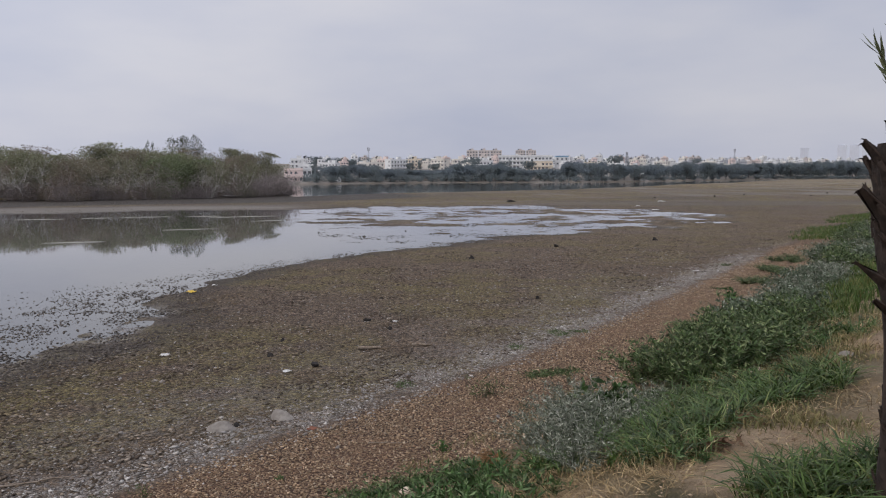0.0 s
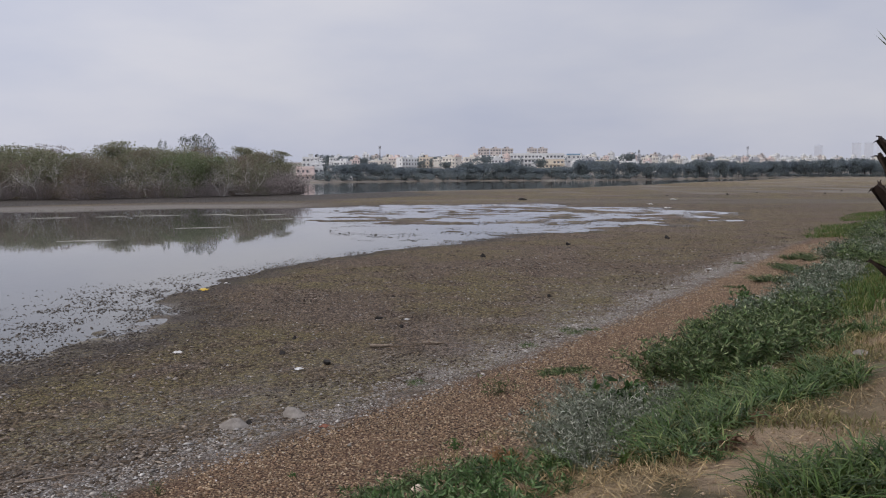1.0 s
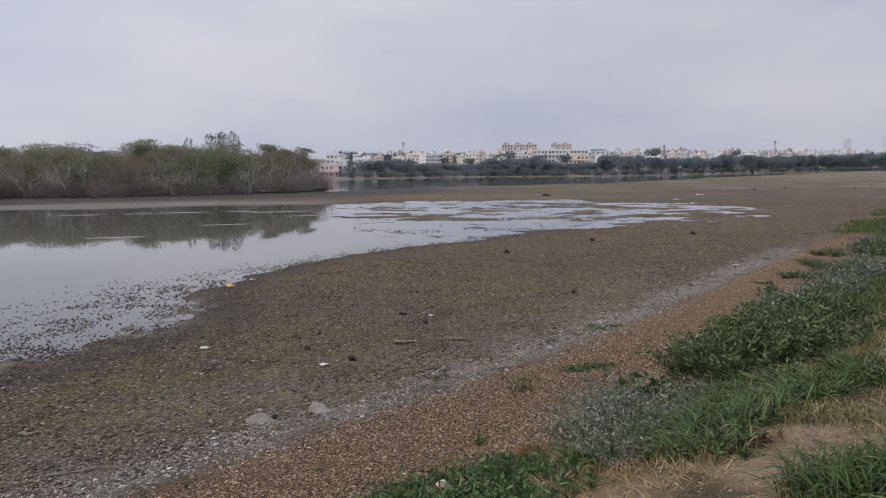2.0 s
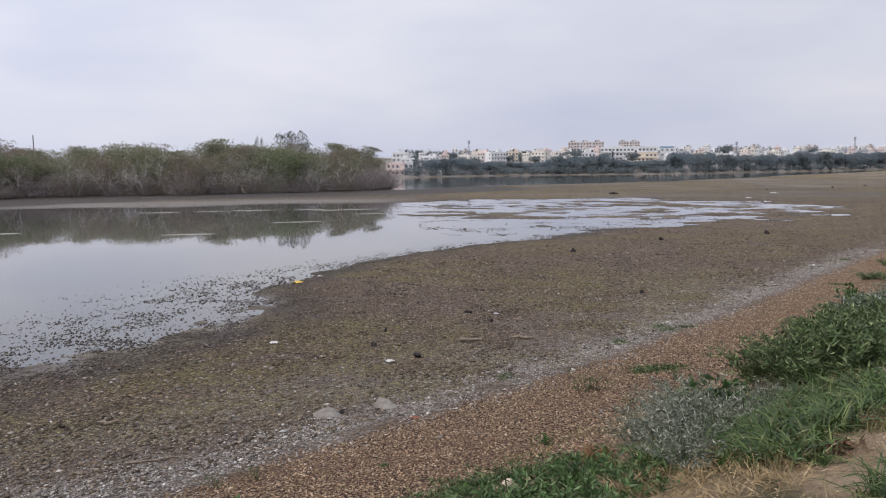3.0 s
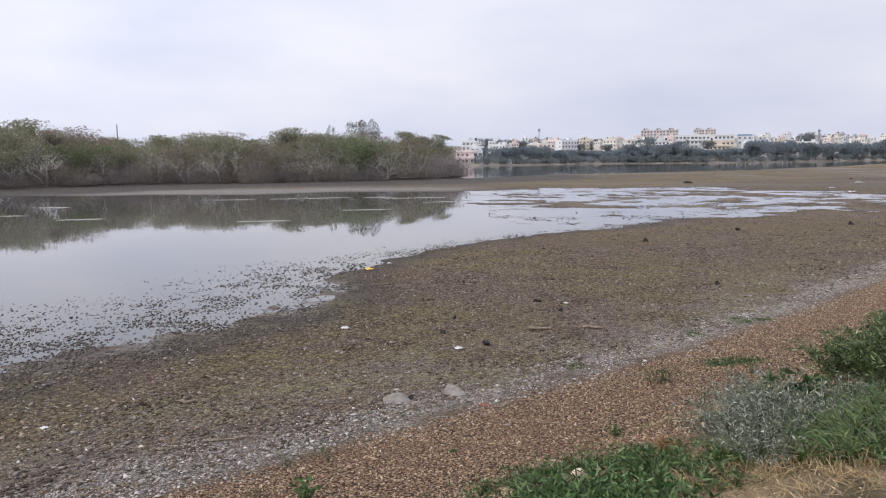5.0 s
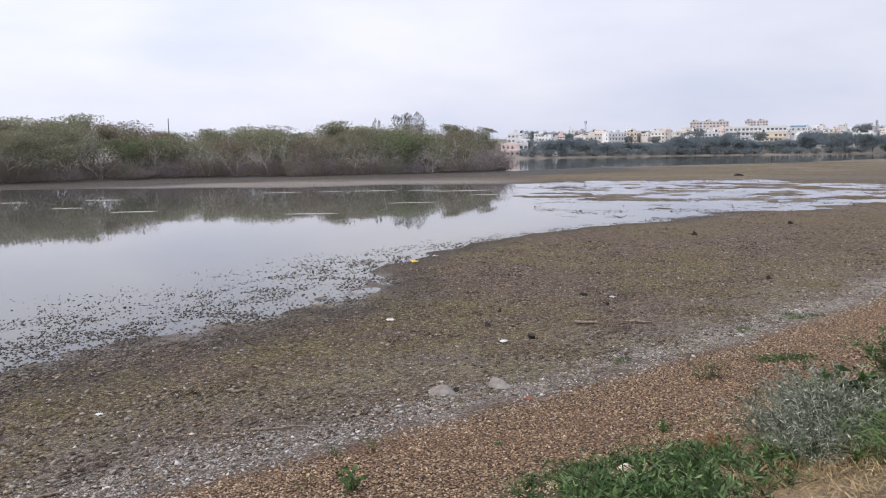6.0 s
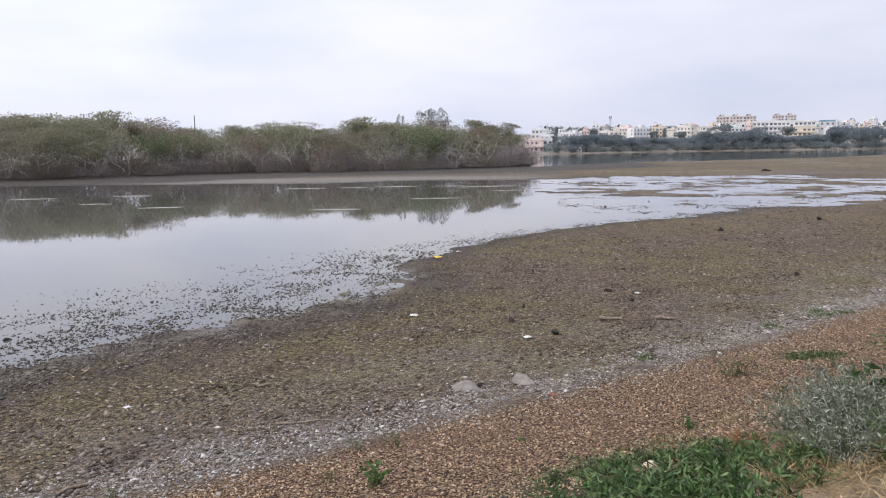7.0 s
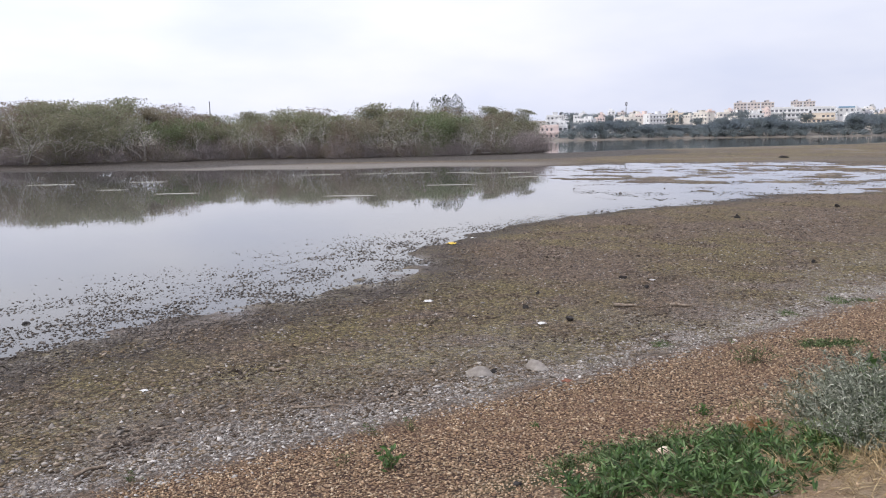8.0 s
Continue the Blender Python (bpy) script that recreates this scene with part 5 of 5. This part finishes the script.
def box(bm, x0, x1, y0, y1, z0, z1, edge=0.0):
    r = bmesh.ops.create_cube(bm, size=1, matrix=Matrix.Translation(((x0 + x1) / 2, (y0 + y1) / 2, (z0 + z1) / 2)) @ Matrix.Diagonal((x1 - x0, y1 - y0, z1 - z0, 1)))
    if edge:
        bmesh.ops.bevel(bm, geom=list({e for v in r["verts"] for e in v.link_edges}), offset=edge, segments=1, affect="EDGES")


SHARED = {}


def window_mesh(w, h):
    """A dark pane in a pale frame's depth, shared by all windows of that size."""
    if (w, h) not in SHARED:
        bm = bmesh.new()
        box(bm, -w / 2, w / 2, -0.06, 0.1, -h / 2, h / 2)
        me = bpy.data.meshes.new("window")
        bm.to_mesh(me)
        bm.free()
        bm = bmesh.new()
        box(bm, -w / 2 - 0.15, w / 2 + 0.15, -0.45, 0.05, h / 2 + 0.04, h / 2 + 0.14)
        hood = bpy.data.meshes.new("sunshade")
        bm.to_mesh(hood)
        bm.free()
        SHARED[(w, h)] = me, hood
    return SHARED[(w, h)]


def glazed(pane, glass, root):
    if glass is None:
        return placed("window", pane, PANE, root)
    me = SHARED.setdefault((pane.name, glass.name), pane.copy())
    if me.materials and me.materials[0] != glass:
        me.materials.clear()
    return placed("window", me, glass, root)


def building(name, wide, deep, floors, wall, label, bays=4, storey=3.1, win=(1.3, 1.35), bands=False, head=True, roof=None, tank=True, seed=0, hoods=True, glass=None, lowest=0):
    rng = np.random.default_rng(seed)
    root = new(name)
    h = floors * storey
    bm = bmesh.new()
    box(bm, -wide / 2, wide / 2, 0, deep, -3, h, 0.05)
    part("wall", bm, wall, root)
    bm = bmesh.new()
    box(bm, -wide / 2 - 0.25, wide / 2 + 0.25, -0.25, deep + 0.25, h + 0.002, h + 0.22, 0.03)
    box(bm, -wide / 2, wide / 2, 0, 0.15, h + 0.22, h + 1.0)
    box(bm, -wide / 2, -wide / 2 + 0.15, 0.15, deep, h + 0.22, h + 1.0)
    box(bm, wide / 2 - 0.15, wide / 2, 0.15, deep, h + 0.22, h + 1.0)
    part("parapet", bm, roof or wall, root)
    if head:
        bm = bmesh.new()
        x = wide * rng.uniform(-0.3, 0.3)
        box(bm, x - 1.6, x + 1.6, deep * 0.4, deep * 0.4 + 3, h + 0.2, h + 2.9, 0.05)
        box(bm, x - 1.9, x + 1.9, deep * 0.4 - 0.3, deep * 0.4 + 3.3, h + 2.9, h + 3.05)
        part("stair_head", bm, wall, root)
    if tank:
        bm = bmesh.new()
        x = wide * rng.uniform(-0.4, 0.4)
        bmesh.ops.create_cone(bm, cap_ends=True, segments=12, radius1=0.75, radius2=0.7, depth=1.5, matrix=Matrix.Translation((x, deep * 0.3, h + 1.7)))
        bmesh.ops.create_cone(bm, cap_ends=True, segments=12, radius1=0.7, radius2=0.25, depth=0.3, matrix=Matrix.Translation((x, deep * 0.3, h + 2.6)))
        box(bm, x - 0.8, x + 0.8, deep * 0.3 - 0.8, deep * 0.3 + 0.8, h + 0.2, h + 0.96)
        part("water_tank", bm, TANK if rng.uniform() < 0.5 else wall, root, "dark plastic water tank")
    pane, hood = window_mesh(*win)
    for fl in range(lowest, floors):
        z = fl * storey + 1.75
        for b in range(bays):
            if rng.uniform() < 0.08:
                continue
            x = (b + 0.5) / bays * wide - wide / 2 + rng.uniform(-0.1, 0.1)
            w = glazed(pane, glass, root)
            w.location = (x, 0.0, z)
            if hoods:
                s = placed("sunshade", hood, wall, w)
        for sx in (-1, 1):
            for b in range(1):
                w = glazed(pane, glass, root)
                w.matrix_local = pose(sx * wide / 2, deep * (0.3 + 0.4 * b), z, 0, 0, 90 * sx)
        if bands and fl:
            bm = bmesh.new()
            box(bm, -wide / 2 - 0.8, wide / 2 + 0.8, -0.9, -0.001, fl * storey - 0.1, fl * storey + 0.85, 0.03)
            part("balcony", bm, wall, root)
    return tagged(root, label, "building")


def plaster(name, a, b):
    return varied(name, [a, b], 0.35, 0.85, per="object", spread=0.15)


# pane colours lightened for haze and mirrored sky
PANE = varied("dark_window_glass", [(0.12, 0.125, 0.14), (0.20, 0.205, 0.22)], 0.5, 0.25, spec=0.5, per="object", spread=0.8)
# high-rise panes sit close to the wall's tone, painting haze
PALE_PANE = varied("hazed_window_glass", [(0.62, 0.64, 0.70), (0.66, 0.68, 0.74)], 0.5, 0.4, per="object", spread=0.1)
TANK = varied("black_tank_plastic", [(0.03, 0.03, 0.035), (0.05, 0.05, 0.055)], 1, 0.6, per="object", spread=0.2)
W_WHITE = plaster("white_plaster", (0.70, 0.70, 0.70), (0.80, 0.80, 0.79))
W_CREAM = plaster("cream_plaster", (0.71, 0.67, 0.60), (0.78, 0.74, 0.68))
W_PINK = plaster("pink_plaster", (0.74, 0.61, 0.57), (0.79, 0.68, 0.63))
W_GREY = plaster("grey_plaster", (0.42, 0.43, 0.45), (0.52, 0.52, 0.54))
W_OCHRE = plaster("ochre_plaster", (0.70, 0.61, 0.49), (0.76, 0.68, 0.57))
W_BEIGE = plaster("brown_beige_plaster", (0.58, 0.52, 0.49), (0.66, 0.60, 0.56))
W_BLUE = plaster("blue_roof_sheet", (0.20, 0.33, 0.45), (0.26, 0.40, 0.52))
# high-rise walls coloured near the sky to paint haze
W_PALE = plaster("hazed_concrete", (0.63, 0.65, 0.71), (0.68, 0.70, 0.76))
# needle colours raised towards blue-grey, painting haze on the belt
CASUARINA = varied("hazed_needles", [(0.200, 0.238, 0.265), (0.225, 0.262, 0.285)], 0.2, 0.95, spread=0.3, translucent=0.5)


def town():
    rng = np.random.default_rng(8)
    def house(wide, floors, wall, label, bays, bands, seed, rear=False):
        return building("house", wide, 9, floors, wall, label, bays, bands=bands, seed=seed, hoods=not rear, lowest=floors - 1 if rear else 0)

    kinds = [
        house(11, 3, W_WHITE, "white plastered three-storey town house", 4, False, 1),
        house(13, 3, W_CREAM, "cream plastered three-storey town house", 4, True, 2),
        house(9, 2, W_WHITE, "white plastered two-storey house with flat roof", 3, False, 3),
        house(15, 3, W_WHITE, "white three-storey apartment house with balconies", 5, True, 4),
        house(10, 3, W_GREY, "grey plastered three-storey town house", 3, False, 5),
        house(12, 3, W_OCHRE, "yellowish three-storey house with deep balconies", 4, True, 6),
        house(10, 3, W_BEIGE, "beige plastered three-storey town house", 3, True, 7),
        house(17, 3, W_CREAM, "long cream three-storey house with many windows", 6, False, 8),
        house(8, 3, W_PINK, "pale pink three-storey town house", 3, False, 9),
        house(19, 2, W_WHITE, "long low white house with flat roof", 6, False, 10),
    ]
    rear = [
        house(8, 3, W_WHITE, "narrow white house among the town's roofs", 3, False, 41, True),
        house(12, 3, W_WHITE, "white house with a stair head on its flat roof", 4, True, 42, True),
        house(10, 3, W_CREAM, "cream house among the town's roofs", 3, False, 43, True),
        house(14, 2, W_WHITE, "wide low white house among the town's roofs", 5, False, 44, True),
        house(9, 4, W_PINK, "pale pink four-storey house among the roofs", 3, False, 45, True),
        house(11, 3, W_GREY, "grey weathered house among the town's roofs", 4, True, 46, True),
        house(9, 4, W_BEIGE, "beige four-storey house among the roofs", 3, False, 47, True),
        house(7, 4, W_WHITE, "slim white four-storey house among the roofs", 2, True, 48, True),
    ]

    def put(src, az, dist, turn=None, k=0.72, group="houses of the far town", dz=0.0, z=None):
        x, y = at(az, dist)
        stand(src, x, y, (-az + rng.uniform(-40, 40)) if turn is None else turn, k, k, group, 0.3 - dz, z)

    # landmarks: the house by the shore, the long white block, the tower blocks
    shore_house = building("shore_house", 8.6, 7, 2, W_PINK, "pink two-storey shore house with white window bands", 4, head=False, tank=False, seed=20, win=(0.9, 1.2), bands=True)
    put(shore_house, -10.65, 277, 10, 0.72, group="", z=0.55)
    annex = building("shore_house", 4.2, 7, 2, W_WHITE, "white two-storey house joined to the pink one", 2, head=False, seed=21, win=(1.3, 1.2))
    put(annex, -9.70, 278, 10, 0.74, group="", z=0.55)
    put(kinds[2], -9.75, 332, 8, 0.62)
    put(kinds[0], -10.3, 352, 5, 0.62)
    hut = building("hut", 6.5, 5, 1, W_WHITE, "small white hut under the shore trees", 2, head=False, tank=False, seed=22, win=(1.3, 1.0))
    put(hut, -7.6, 284, 8, 0.45, group="")
    school = building("long_block", 41, 12, 3, W_WHITE, "long white three-storey block with rows of windows", 15, 3.3, (1.7, 1.5), bands=True, head=False, tank=False, roof=W_WHITE, seed=23)
    put(school, 5.9, 520, -4, 0.85, "", z=7.0)
    shed = building("roof_hall", 10, 10, 2, W_WHITE, "white hall with a blue sheet roof", 3, 3.4, head=False, tank=False, roof=W_BLUE, seed=24)
    put(shed, 8.5, 526, -6, 0.85, "", z=9.4)
    ochre = building("ochre_block", 20, 10, 3, W_OCHRE, "ochre three-storey block with white balconies", 7, bands=True, head=False, seed=25, win=(1.7, 1.4))
    put(ochre, 6.9, 455, -6, 0.75, "", z=3.6)
    tower = building("tower_block", 13, 14, 9, W_BEIGE, "beige brown high-rise apartment block", 4, 3.1, (1.8, 1.5), seed=26, hoods=False)
    for az in (2.1, 2.95, 3.8):
        put(tower, az, 905, -az, 0.98, "tower blocks behind the town", z=3.2)
    for az in (5.55, 6.3):
        put(tower, az, 1010, -az, 0.95, "tower blocks behind the town", z=7.2)
    haze = building("high_rise", 16, 16, 19, W_PALE, "distant high-rise block with haze painted into its pale colour", 4, 3.1, (1.8, 1.6), seed=27, hoods=False, tank=False, glass=PALE_PANE)
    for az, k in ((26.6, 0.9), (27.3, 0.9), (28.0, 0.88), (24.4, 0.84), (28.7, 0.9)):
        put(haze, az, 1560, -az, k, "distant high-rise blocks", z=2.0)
    # the town, row behind row
    for row, (off, step) in enumerate(((75, 1.5), (118, 1.25), (170, 1.0), (235, 0.92), (310, 0.95), (390, 1.05))):
        az = -10.6 + 0.35 * row
        while az < 31:
            a = az + rng.uniform(-0.3, 0.3)
            wide = 330 / float(far_shore(a))
            az += step * rng.uniform(0.7, 1.3) * max(wide, 0.62)
            if 4.0 < a < 9.6 and row == 2:
                continue
            if 3.4 < a < 8.6 and row < 2:
                continue
            if row == 0 and (a < -8.8 or rng.uniform() < 0.45):
                continue
            d = float(far_shore(a)) + off + rng.uniform(-14, 14)
            if row < 2:
                src = kinds[int(rng.choice(len(kinds), p=(0.13, 0.14, 0.14, 0.10, 0.06, 0.12, 0.07, 0.09, 0.06, 0.09)))]
            else:
                src = rear[int(rng.choice(len(rear), p=(0.18, 0.18, 0.14, 0.16, 0.08, 0.08, 0.08, 0.10)))]
            put(src, a, d, None, rng.uniform(0.42, 0.66), dz=float(np.interp(a, [-10, 3, 11], [-0.3, 0.2, 1.2])) * off / 190)
    mast("lattice_mast", -5.35, 505, 20.5, 0.5)
    mast("lattice_mast", 20.1, 640, 23, 0.6)
    mast("lattice_mast", 13.0, 560, 19, 0.4)

    belt = [far_tree("shore_tree", 300 + i, 9.5, 9.5, "shore tree with a rounded crown, haze painted into its blue-green leaves", 1500, 14, m, low=0.03) for i, m in enumerate((FAR_CROWN, CASUARINA, FAR_CROWN, CASUARINA))]
    slim = far_tree("slim_tree", 310, 12, 6, "slim dark tree among the houses", 900, 9)
    roundt = far_tree("round_tree", 311, 9, 13, "broad round-crowned tree rising over the roofs", 1200, 12)
    scrub = far_tree("shore_scrub", 312, 3.2, 8, "low grey-green scrub along the far shore", 700, 9, low=0.02)
    az = -9.2
    i = 0
    while az < 31:
        for row, back in enumerate((9, 22, 38)):
            a = az + rng.uniform(-0.35, 0.35)
            if a < -9.05 + (row == 0) * 0.15:
                continue
            d = float(far_shore(a)) + back + rng.uniform(-3, 3)
            x, y = at(a, d)
            top = float(np.interp(a, [-9, -5.2, -4.5, 0.2, 1, 4, 5, 8.2, 9, 11, 12, 20, 30], [7.6, 7.6, 5.7, 5.7, 8.6, 8.6, 6.4, 6.4, 10.3, 9.8, 8.6, 12, 16.5]))
            big = np.interp(d, [250, 380, 700], [0.78, 0.95, 1.30])
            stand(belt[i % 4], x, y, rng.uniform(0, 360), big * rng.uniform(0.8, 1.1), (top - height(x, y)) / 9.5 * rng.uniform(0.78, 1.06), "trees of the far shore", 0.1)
            i += 1
        if rng.uniform() < 0.8:
            x, y = at(az, float(far_shore(az)) + 4)
            stand(scrub, x, y, rng.uniform(0, 360), rng.uniform(0.7, 1.1), rng.uniform(0.5, 1.0), "scrub of the far shore", 0.1)
        az += 0.92 * 330 / float(far_shore(az)) ** 1.0
    for k in range(110):
        a = rng.uniform(-10, 30)
        d = float(far_shore(a)) + rng.uniform(70, 330)
        x, y = at(a, d)
        stand(slim if k % 3 else roundt, x, y, rng.uniform(0, 360), rng.uniform(0.35, 0.7), rng.uniform(0.4, 0.75), "trees among the houses", 0.1)
    for a, d, k in ((-7.4, 400, 0.5), (-9.4, 390, 0.35), (-6.6, 420, 0.4), (17.6, 640, 0.8), (2.0, 390, 0.8), (12.2, 520, 0.9)):
        x, y = at(a, d)
        stand(roundt, x, y, 40 * k, k, k * 1.15, "trees among the houses", 0.1)
    # short pale posts for a row of pale flecks in the far water
    for k in range(16):
        x, y = at(7.2 + 0.28 * k + rng.uniform(-0.05, 0.05), 262 + 1.5 * k)
        v, f = tubes([[((0, 0, -0.6), 0.10), ((0.05, 0, 0.35 + 0.3 * rng.uniform()), 0.08)]], 6)
        ob = placed("wooden_post", raw_mesh("wooden_post", v, f), PALE_BARK)
        ob.matrix_world = pose(x, y, 0)
        tagged(ob, "short pale post standing in far shallow water", "post", "posts in the far water")


town()


def clear_unplaced():
    """Takes out patterns of which no copy was placed."""
    for ob in [o for o in scene.objects if o.parent is None and o.type == "EMPTY" and o.matrix_basis.translation.length < 1e-6]:
        for o in (*ob.children_recursive, ob):
            bpy.data.objects.remove(o)


clear_unplaced()
